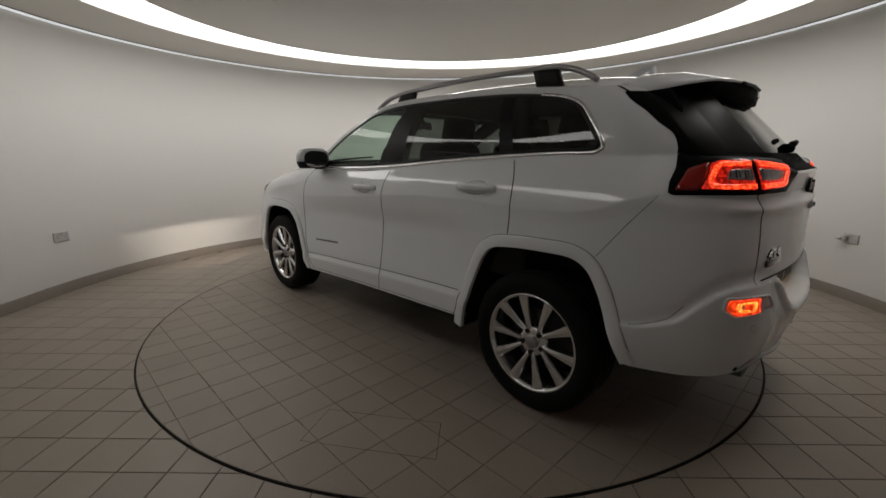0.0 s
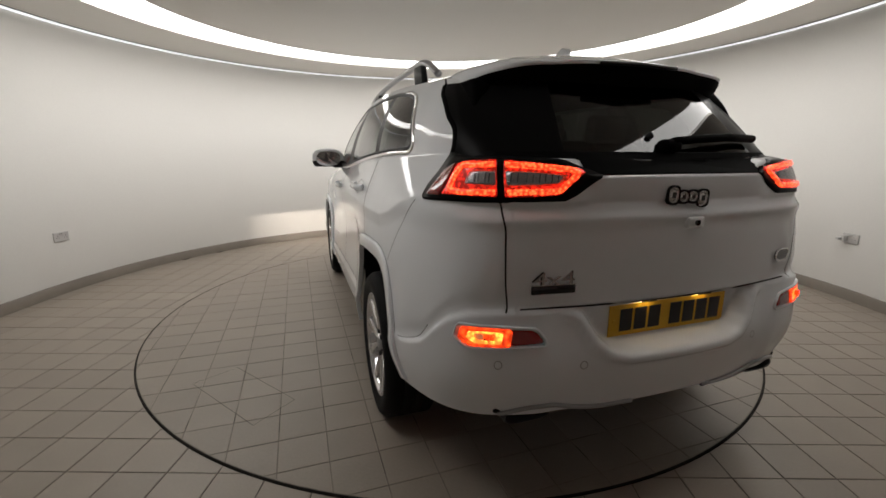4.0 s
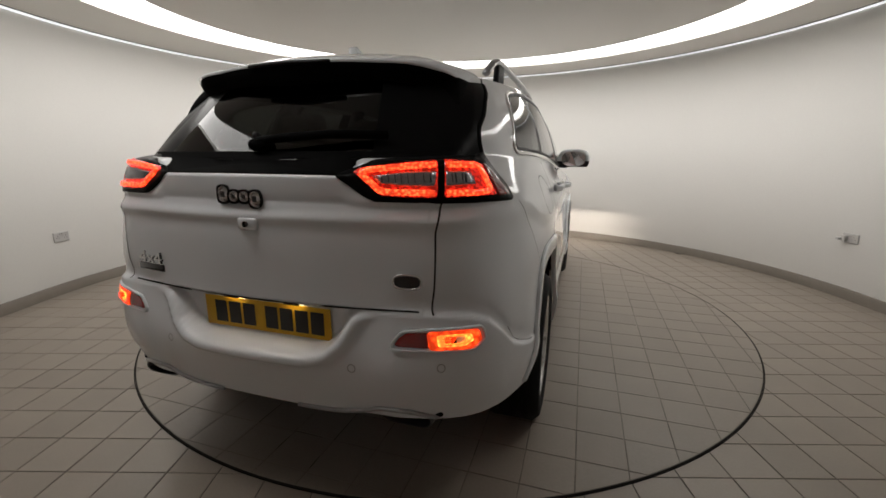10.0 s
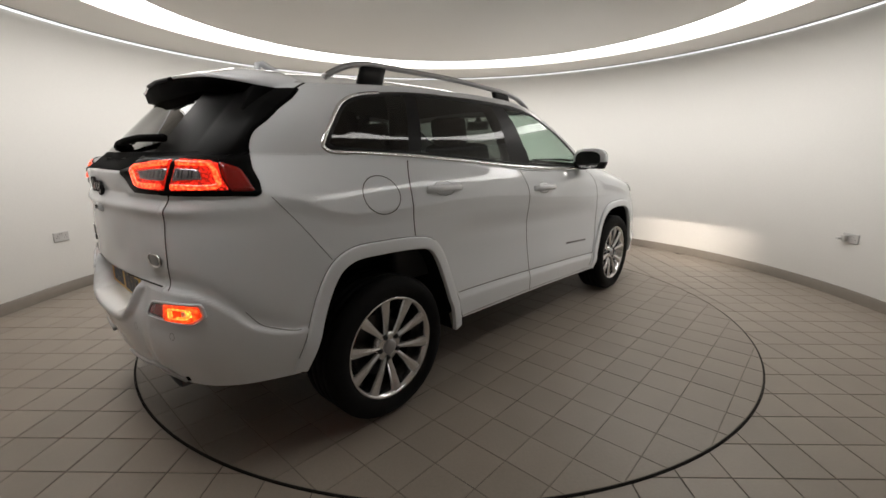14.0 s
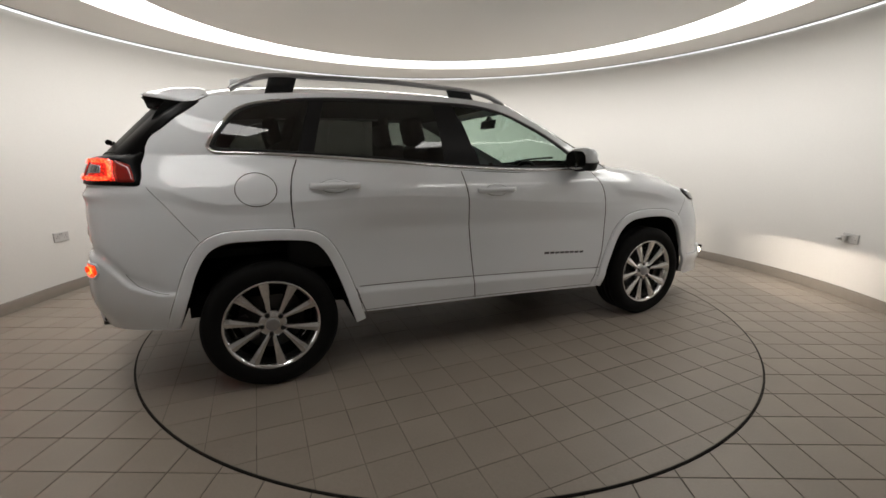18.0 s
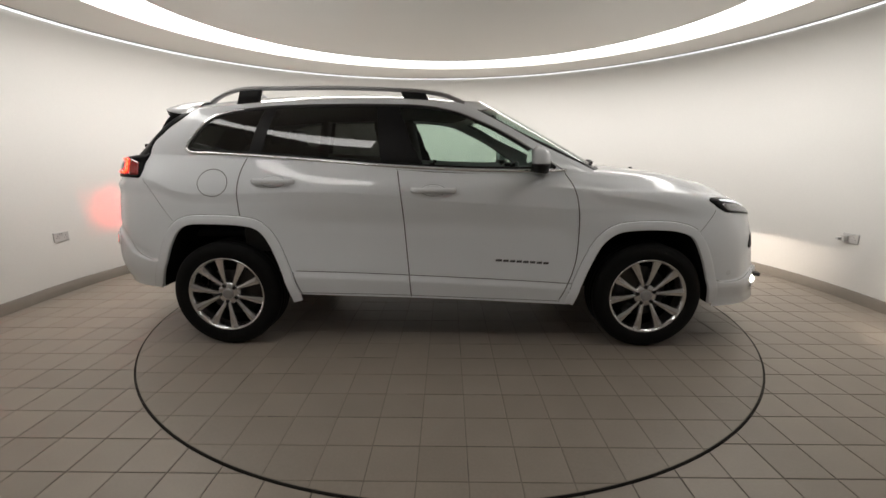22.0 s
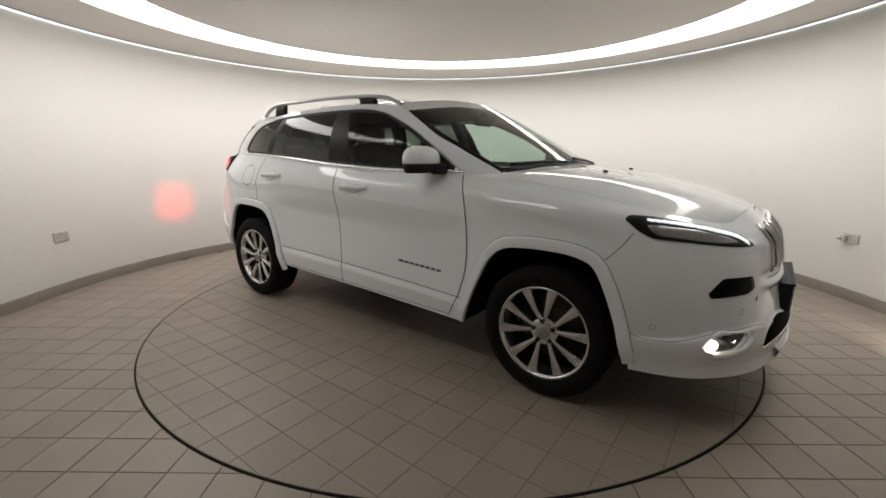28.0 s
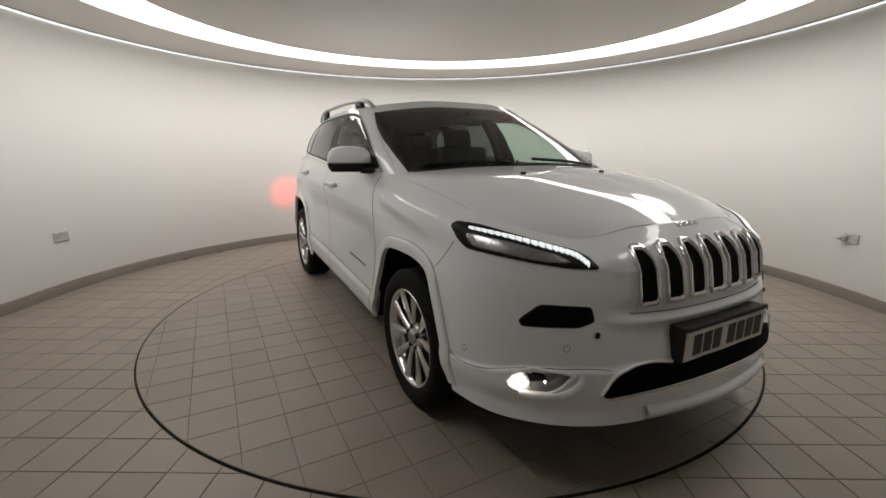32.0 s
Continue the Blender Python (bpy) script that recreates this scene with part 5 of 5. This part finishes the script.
def lettering(text, size, at, turn, mat, parent, depth=.002):
    """Raised letters in the built-in font, as a mesh."""
    cu = bpy.data.curves.new("letters", "FONT")
    cu.body, cu.size, cu.extrude, cu.align_x, cu.align_y = text, size, depth, "CENTER", "CENTER"
    tmp = new("letters", cu)
    bpy.context.view_layer.update()
    me = bpy.data.meshes.new_from_object(tmp.evaluated_get(bpy.context.evaluated_depsgraph_get()))
    bpy.data.objects.remove(tmp)
    me.materials.clear()
    me.materials.append(mat)
    ob = new("letters", me)
    ob.parent = parent
    ob.matrix_basis = Matrix.Translation(at) @ turn
    return ob


back_turn = Matrix(((0, 0, -1, 0), (-1, 0, 0, 0), (0, 1, 0, 0), (0, 0, 0, 1)))
c, n = cast((-2.2, .475, .853), (-1, 0, 0))
letters = lettering("4x4", .062, (c.x - .005, .475, .853), Matrix.Rotation(radians(-8), 4, "Z") @ back_turn @ Matrix.Diagonal((1.45, 1, 1, 1)), CHROME, car)
letters["label"] = "chrome 4x4 lettering"
shade = lettering("4x4", .066, (c.x - .0025, .475, .852), Matrix.Rotation(radians(-8), 4, "Z") @ back_turn @ Matrix.Diagonal((1.45, 1, 1, 1)), PLASTIC, car)
shade["label"] = "black edge of the 4x4 lettering"
c, n = cast((-2.2, .475, .82), (-1, 0, 0))
part("badge_bar", box((.008, .145, .026), (c.x - .004, .475, .82), .003, (0, 0, -8)), GLOSS_BLACK, car, "black badge bar with a chrome edge", True)
part("badge_bar_edge", box((.004, .150, .004), (c.x - .006, .475, .836), .001, (0, 0, -8)), CHROME, car)
c, n = cast((-2.2, -.545, .855), (-1, 0, 0))
ov = [(0, -.545 + .042 * math.copysign(abs(math.cos(a)) ** .7, math.cos(a)), .855 + .022 * math.copysign(abs(math.sin(a)) ** .7, math.sin(a))) for a in np.linspace(0, 2 * math.pi, 32, endpoint=False)]
oval = patch("trim_badge", np.array([(-2.2, b, c_) for _, b, c_ in ov]), (-1, 0, 0), GLOSS_BLACK, None, .006, .008, "black oval badge with a chrome rim")
ribbon("badge_rim", [(-2.2, b, c_) for _, b, c_ in ov], (-1, 0, 0), .006, CHROME, oval, lift=.006, raised=.002, closed=True, smooth=False)
part("camera_pod", box((.02, .075, .04), (cast((-2.2, -.022, 1.012), (-1, 0, 0))[0].x - .001, -.022, 1.012), .009), PAINT, car, "white rear camera pod", True)
v, f = lathe([(.0001, .0), (.009, 0), (.010, .006)], 16)
lens = part("camera_lens", bm_from([(-b, a, c_) for a, b, c_ in v], f), GLOSS_BLACK, car)
lens.location = (cast((-2.2, -.022, 1.012), (-1, 0, 0))[0].x - .012, -.022, 1.012)
for sgn in (1, -1):
    ex = new("exhaust_tip")
    ex.parent = car
    ex["label"] = "chrome edged exhaust outlet"
    rail_ = smooth_line([(-2.055, .70 * sgn, .398), (-2.11, .632 * sgn, .402), (-2.155, .54 * sgn, .428), (-2.172, .463 * sgn, .430), (-2.182, .40 * sgn, .414), (-2.192, .30 * sgn, .402), (-2.20, .16 * sgn, .400)], 40)
    P = [cast(p, (-.85, .4 * sgn, 0), .003)[0] if p[2] > .404 else Vector(p) for p in rail_]
    v, f = tube(P, .009, 8, .8)
    part("surround", bm_from(v, f), SATIN, ex, "satin silver trim", True)
    prof = [(.066 * math.copysign(abs(math.cos(a)) ** .6, math.cos(a)), .024 * math.copysign(abs(math.sin(a)) ** .8, math.sin(a))) for a in np.linspace(0, 2 * math.pi, 32, endpoint=False)]
    rows_ = [(-1.90, 1.0), (-2.135, 1.0), (-2.143, .97), (-2.139, .90), (-1.97, .88)]
    verts = [(x, sgn * (.530 + a * 1.35 * q), .386 + b * q) for x, q in rows_ for a, b in prof]
    faces = [(r * 32 + i, r * 32 + (i + 1) % 32, (r + 1) * 32 + (i + 1) % 32, (r + 1) * 32 + i) for r in range(4) for i in range(32)] + [tuple(range(128, 160))]
    part("outlet", bm_from(verts, faces), TRIM_DARK, ex, "dark oval outlet", True)
part("rear_undertray", box((.36, 1.30, .03), (-1.95, 0, .415), .012), UNDER, car)
part("rear_valance", box((.10, 1.15, .03), (-2.07, 0, .405), .012), PLASTIC, car, "black rear valance", True)

# ---- script on the front doors as a plain bar row ----
for sgn in (1, -1):
    x = .372
    for w in (.046, .040, .040, .040, .040, .040, .040, .040):
        c, n = cast((x + w / 2, sgn, .57), (0, sgn, 0))
        part("script_bar", box((w - .006, .003, .011 if w < .04 else .014), (x + w / 2, c.y, .580 - .058 * (x - .371)), .001), RIM_DARK, body_parts["front_door_skin"][0 if sgn > 0 else 1])
        x += w + .002

# ---- the front ----
for sgn in (1, -1):
    M = lambda pts: mirrored(pts, sgn)
    out = (.72, .68 * sgn, .12)
    lamp = new("head_lamp")
    lamp.parent = car
    lamp["label"] = "slim black head lamp with lit day-running lights"
    hull = M([(1.682, .848, .953), (1.70, .828, .969), (1.79, .776, .963), (1.979, .652, .920), (2.065, .556, .893), (2.105, .528, .874), (2.152, .512, .837), (2.10, .612, .841), (2.035, .68, .850), (1.915, .785, .868), (1.80, .842, .879), (1.748, .852, .906)])
    P = smooth_closed(hull, 96, .25)
    patch("housing", P, out, PILLAR, lamp, .004, .02, "black lamp housing")
    rail_t = smooth_line(M([(1.767, .815, .951), (1.91, .732, .931), (2.028, .62, .898), (2.085, .562, .876), (2.128, .545, .851)]), 21)
    for q in range(20):
        a_, b_ = rail_t[q], rail_t[q + 1]
        h_ = .004 + .004 * q / 19
        cell = [a_ + (b_ - a_) * .03 + (0, 0, h_), a_ + (b_ - a_) * .97 + (0, 0, h_), a_ + (b_ - a_) * .90 - (0, 0, h_ * 1.5), a_ + (b_ - a_) * .03 - (0, 0, h_ * .6)]
        patch("day_light", smooth_closed(cell, 16, .3), out, DAY_LIT, lamp, .008, .006, "lit white light cell", 3)
    patch("reflector", M([(1.765, .83, .935), (1.9, .745, .918), (2.04, .62, .880), (2.09, .58, .853), (2.03, .67, .857), (1.92, .77, .876), (1.81, .83, .890)]), out, CLEAR_LAMP, lamp, .006, .006, "silver reflector")
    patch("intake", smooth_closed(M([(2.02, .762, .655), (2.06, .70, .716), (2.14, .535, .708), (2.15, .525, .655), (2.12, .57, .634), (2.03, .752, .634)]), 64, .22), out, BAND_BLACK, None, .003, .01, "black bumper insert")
    v, f = lathe([(.0001, .004), (.010, .004), (.012, 0)], 16)
    c, n = cast((2.2, .545 * sgn, .612), (1, 0, 0))
    tow = part("tow_cap", bm_from([(b, a, c_) for a, b, c_ in v], f), PLASTIC, car)
    tow.location = c
    for xx, yy, zz in ((2.1, .60, .56), (1.84, .87, .50), (2.2, .27, .60)):
        c, n = cast((xx, yy * sgn, zz), out if yy > .3 else (1, 0, 0))
        t1 = n.cross(Vector((0, 0, 1))).normalized()
        ringp = [c + t1 * .012 * math.cos(a) + Vector((0, 0, .012 * math.sin(a))) for a in np.linspace(0, 2 * math.pi, 20, endpoint=False)]
        ribbon("parking_sensor", ringp, n, .003, SATIN, closed=True, smooth=False)
    # fog lamp: a dark pocket with a lit lamp and a bright scoop
    fog = new("front_fog_lamp")
    fog.parent = car
    fog["label"] = "lit front fog lamp in a bumper pocket"
    hollow = smooth_closed(M(FOG_POCKET), 56, .3)
    patch("pocket", hollow, out, SATIN, fog, -.060, -.063, "dark pocket", 4)
    patch("bezel", np.array([hollow.mean(0) + (p - hollow.mean(0)) * 1.10 for p in hollow]), out, PAINT, fog, .004, .012, "", 3, hole=.86)
    c, n = cast((2.06, .748 * sgn, .432), out)
    ahead = Vector((1, .35 * sgn, 0)).normalized()
    turn = ahead.to_track_quat("X", "Z").to_matrix().to_4x4()
    where = Matrix.Translation(c - n * .034) @ turn
    v, f = lathe([(.0001, .012), (.012, .011), (.022, .006), (.027, -.004)], 28)
    lens = mesh("lens", [(b + .024, a * 1.2 + .030 * sgn, q * .85 + .006) for a, b, q in v], f, FOG_GLOW, fog, "glowing fog lamp lens")
    lens.matrix_basis = where
    # second emitter, boxed in and added to throw the low streak on the wall
    bulb = mesh("bulb", [(0, -.024, .0258), (0, .024, .0258), (0, .024, .0284), (0, -.024, .0284)], [(0, 1, 2, 3)], FOG_LIT, fog, "bright element added to throw the fog beam")
    visor = part("visor", merge(box((.058, .064, .003), (.026, 0, .0305), 0), box((.003, .064, .02), (-.004, 0, .022), 0), box((.030, .056, .003), (.013, 0, .0125), 0), box((.058, .003, .020), (.026, .029, .021), 0), box((.058, .003, .020), (.026, -.029, .021), 0)), PLASTIC, fog, "black box added to shape the fog beam")
    bulb.matrix_basis = visor.matrix_basis = where @ pose(.018, -.018 * sgn, .011, 0, 4.6, 0)
    ribbon("scoop", M([(2.2, .603, .482), (2.2, .612, .452), (2.174, .645, .412), (2.12, .705, .390), (2.06, .775, .390)]), out, .034, PAINT, fog, lift=.006, raised=.004, label="white scoop beside the lamp")

# grille: seven upright slots with chrome frames on a white panel
for k in range(7):
    y0 = (k - 3) * .119
    slot = new("grille_slot")
    slot.parent = car
    slot["label"] = "chrome-framed upright grille slot"
    w = .040 - .002 * abs(k - 3)
    prof = [(-w, .716), (-w, .80), (-w * .95, .875), (-w * .55, .912), (w * .55, .912), (w * .95, .875), (w, .80), (w, .716)]
    P = smooth_closed([(2.2, y0 + a, z - .008 * ((k - 3) / 3) ** 2) for a, z in prof], 48, .1)
    patch("mesh", P, (1, 0, .12), UNDER, slot, .004, .01, "black mesh", 4)
    patch("slot_frame", np.array([P.mean(0) + (p - P.mean(0)) * (1, 1.20, 1.09) for p in P]), (1, 0, .12), CHROME, slot, .013, .016, "chrome frame", 3, hole=.84)
ribbon("grille_gap", [(2.3, -.425, .681), (2.3, -.2, .678), (2.3, .2, .678), (2.3, .425, .681)], (1, 0, 0), .003, SEAM_CREASE, n=90, lift=.002)
for yy, w in ((.05, .03), (.015, .026), (-.018, .026), (-.055, .03)):
    c, n = cast((2.12, yy, .955), (1, 0, .8))
    part("bonnet_badge", box((.024, w, .006), tuple(c), .003, (0, 45, 0)), CHROME, car, "chrome bonnet badge, plain shapes", True)
fx, _ = cast((2.3, 0, .57), (1, 0, 0))
number_plate(PLATE_WHITE, (fx.x + .035, 0, .560), (0, 0, 90), PLASTIC, "white number plate with dark bars in a black holder", BARS)
part("plate_bracket", box((.06, .50, .10), (fx.x + .0, 0, .555), .01), PLASTIC, car)
lower_left = [(.540, .394), (.553, .411), (.503, .474), (.45, .496), (.36, .506), (.28, .500)]
lower_foot = [(.46, .401), (.34, .413), (.18, .424)]
rim_ = lower_left + [(-a, b) for a, b in lower_left[::-1]] + [(-a, b) for a, b in lower_foot] + [(0, .428)] + lower_foot[::-1]
patch("lower_grille", smooth_closed([(2.3, a, b) for a, b in rim_], 120, .15), (1, 0, 0), SPOILER_BLACK, None, .003, .01, "black lower grille", 8)
ribbon("grille_trim", [(2.3, a, b) for a, b in lower_left[1::-1] + lower_foot + [(0, .428)] + [(-a, b) for a, b in lower_foot[::-1] + lower_left[:2]]], (1, 0, 0), .010, CHROME, raised=.003, n=80, label="chrome lower grille trim")
ribbon("grille_rim", [(2.3, a, b) for a, b in lower_left[1:]], (1, 0, 0), .012, PAINT, raised=.004, n=40)
ribbon("grille_rim", [(2.3, -a, b) for a, b in lower_left[1:]], (1, 0, 0), .012, PAINT, raised=.004, n=40)
P = []
for yy in np.linspace(-.40, .40, 41):
    c, n = cast((2.4, yy, .330), (1, .3 * yy, 0))
    P.append((c, n))
verts = []
for c, n in P:
    n = Vector((n.x, n.y, 0)).normalized()
    f_ = 1.0
    verts += [c + Vector((0, 0, .022)), c + n * .018 * f_ + Vector((0, 0, .012)), c + n * .022 * f_ + Vector((0, 0, 0)), c + n * .014 * f_ + Vector((0, 0, -.026)), c - n * .02 + Vector((0, 0, -.030))]
faces = [(i * 5 + e, i * 5 + e + 1, i * 5 + 6 + e, i * 5 + 5 + e) for i in range(40) for e in range(4)]
part("front_lip", bm_from(verts, faces), PAINT, car, "white front lip", True)
# dark ribbons paint the shade along the front bumper's step
ribbon("bumper_step_shade", [(1.743, .898, .470), (1.80, .89, .446), (1.883, .878, .446), (1.96, .852, .457), (2.02, .80, .475), (2.06, .76, .488), (2.17, .639, .495), (2.205, .57, .497), (2.24, .515, .488)], (.6, .8, 0), .0025, SEAM_CREASE)
ribbon("bumper_step_shade", [(1.743, -.898, .470), (1.80, -.89, .446), (1.883, -.878, .446), (1.96, -.852, .457), (2.02, -.80, .475), (2.06, -.76, .488), (2.17, -.639, .495), (2.205, -.57, .497), (2.24, -.515, .488)], (.6, -.8, 0), .0025, SEAM_CREASE)
# washer jets and screen wipers
for yy in (-.28, .28):
    c, n = cast((1.42, yy, 1.2), (0, 0, 1))
    part("washer_jet", box((.025, .02, .012), (c.x, c.y, c.z + .005), .004), PLASTIC, car)
for sweep in (((1.55, 1), (.8, 1), (.1, 1)), ((.35, -1), (1.0, -1), (1.75, -1))):
    P = smooth_line([cabin_point(k, .015 + .022 * i) * (1, s, 1) + np.array((.006, 0, .012)) for i, (k, s) in enumerate(sweep)], 14)
    v, f = tube(P, .009, 6, 1.1)
    part("screen_wiper", bm_from(v, f), PLASTIC, car, "black wiper arm and blade", True)

# ---- stickers in the front door glass ----
for sgn, x in ((-1, -.024), (1, -.058)):
    c, n = cast((x, .83 * sgn, 1.163), (0, sgn, .2))
    part("window_sticker", box((.032, .002, .030), tuple(c - n * .003), 0, (-13 * sgn, 0, 0)), GLOSS_BLACK, car, "small dark window sticker")

# ---- cabin ----
def seat(x, y, scale=1.0, w=.50):
    s = new("front_seat")
    s.parent = car
    s["label"] = "black leather seat"
    part("cushion", box((.50, w, .16), (x + .05, y, .72), .05, (0, -6, 0), 3), SEAT, s, "", True)
    part("backrest", box((.14, w, .62), (x - .26, y, 1.00), .05, (0, -16, 0), 3), SEAT, s, "", True)
    part("headrest", box((.09, .27, .18), (x - .40, y, 1.375), .04, (0, -12, 0), 3), SEAT, s, "", True)
    for d in (-.05, .05):
        v, f = tube([(x - .365, y + d, 1.25), (x - .39, y + d, 1.34)], .007, 6)
        part("post", bm_from(v, f), CHROME, s)
    return s


seat(.02, .38), seat(.02, -.38)
bench = new("rear_bench")
bench.parent = car
bench["label"] = "black leather rear bench"
part("cushion", box((.48, 1.30, .16), (-.83, 0, .74), .05, (0, -5, 0), 3), SEAT, bench, "", True)
part("backrest", box((.14, 1.32, .58), (-1.14, 0, 1.02), .05, (0, -18, 0), 3), SEAT, bench, "", True)
for y in (-.42, 0, .42):
    part("headrest", box((.08, .26, .15), (-1.26, y, 1.36 if y else 1.32), .035, (0, -12, 0), 3), SEAT, bench, "", True)
part("dashboard", merge(box((.36, 1.44, .20), (.80, 0, 1.00), .06, (0, 0, 0), 3), box((.30, .34, .06), (.66, -.38, 1.09), .025, (0, 0, 0), 3)), TRIM_IN, car, "dark dashboard", True)
v, f = lathe([(.165 + .015 * math.cos(a), .015 * math.sin(a)) for a in np.linspace(0, 2 * math.pi, 12, endpoint=False)], 40, closed=True)
wheel_ = part("steering_wheel", merge(bm_from(v, f), box((.30, .02, .045), (0, 0, 0), .008), box((.04, .02, .15), (0, 0, -.08), .008)), TRIM_IN, car, "black steering wheel", True)
wheel_.matrix_basis = pose(.50, -.38, 1.02, 0, 0, 90) @ pose(0, 0, 0, 22, 0, 0)
part("rear_view_mirror", box((.025, .22, .07), (.42, 0, 1.47), .012, (0, 12, 0)), TRIM_IN, car, "black interior mirror", True)
part("mirror_stalk", box((.04, .04, .05), (.425, 0, 1.505), .010, (0, 30, 0)), TRIM_IN, car)
for sgn in (1, -1):
    part("door_lining", box((2.05, .05, .50), (-.22, sgn * .78, .86), .02), TRIM_IN, car, "dark door lining", True)
    P = [cabin_point(5.0, w) * (1, sgn, 1) - np.array((0, sgn * .075, 0)) for w in np.linspace(-.05, .93, 8)]
    v, f = tube(P, .045, 8, 1.0)
    part("pillar_lining", bm_from(v, f), TRIM_IN, car, "", True)
    P = [cabin_point(7.0, w) * (1, sgn, 1) - np.array((0, sgn * .08, 0)) for w in np.linspace(-.05, .90, 8)]
    v, f = tube(P, .05, 8, 1.0)
    part("pillar_lining", bm_from(v, f), TRIM_IN, car, "", True)
verts = [(p[0], p[1] * .97 * s, p[2] - .035) for s in (1,) for p in ROOF[4:-5].reshape(-1, 3)]
n_r, n_a = ROOF[4:-5].shape[:2]
fc = [(i * n_a + j, (i + 1) * n_a + j, (i + 1) * n_a + j + 1, i * n_a + j + 1) for i in range(n_r - 1) for j in range(n_a - 1)]
mesh("headlining", verts + [(x, -y, z) for x, y, z in verts], fc + [tuple(i + len(verts) for i in q) for q in fc], LINING, car)
part("load_cover", box((.72, 1.2, .03), (-1.58, 0, 1.10), .01), TRIM_IN, car, "dark load cover", True)
part("load_floor", box((.9, 1.25, .05), (-1.58, 0, .70), .01), TRIM_IN, car)

lay_tiles()
motions()
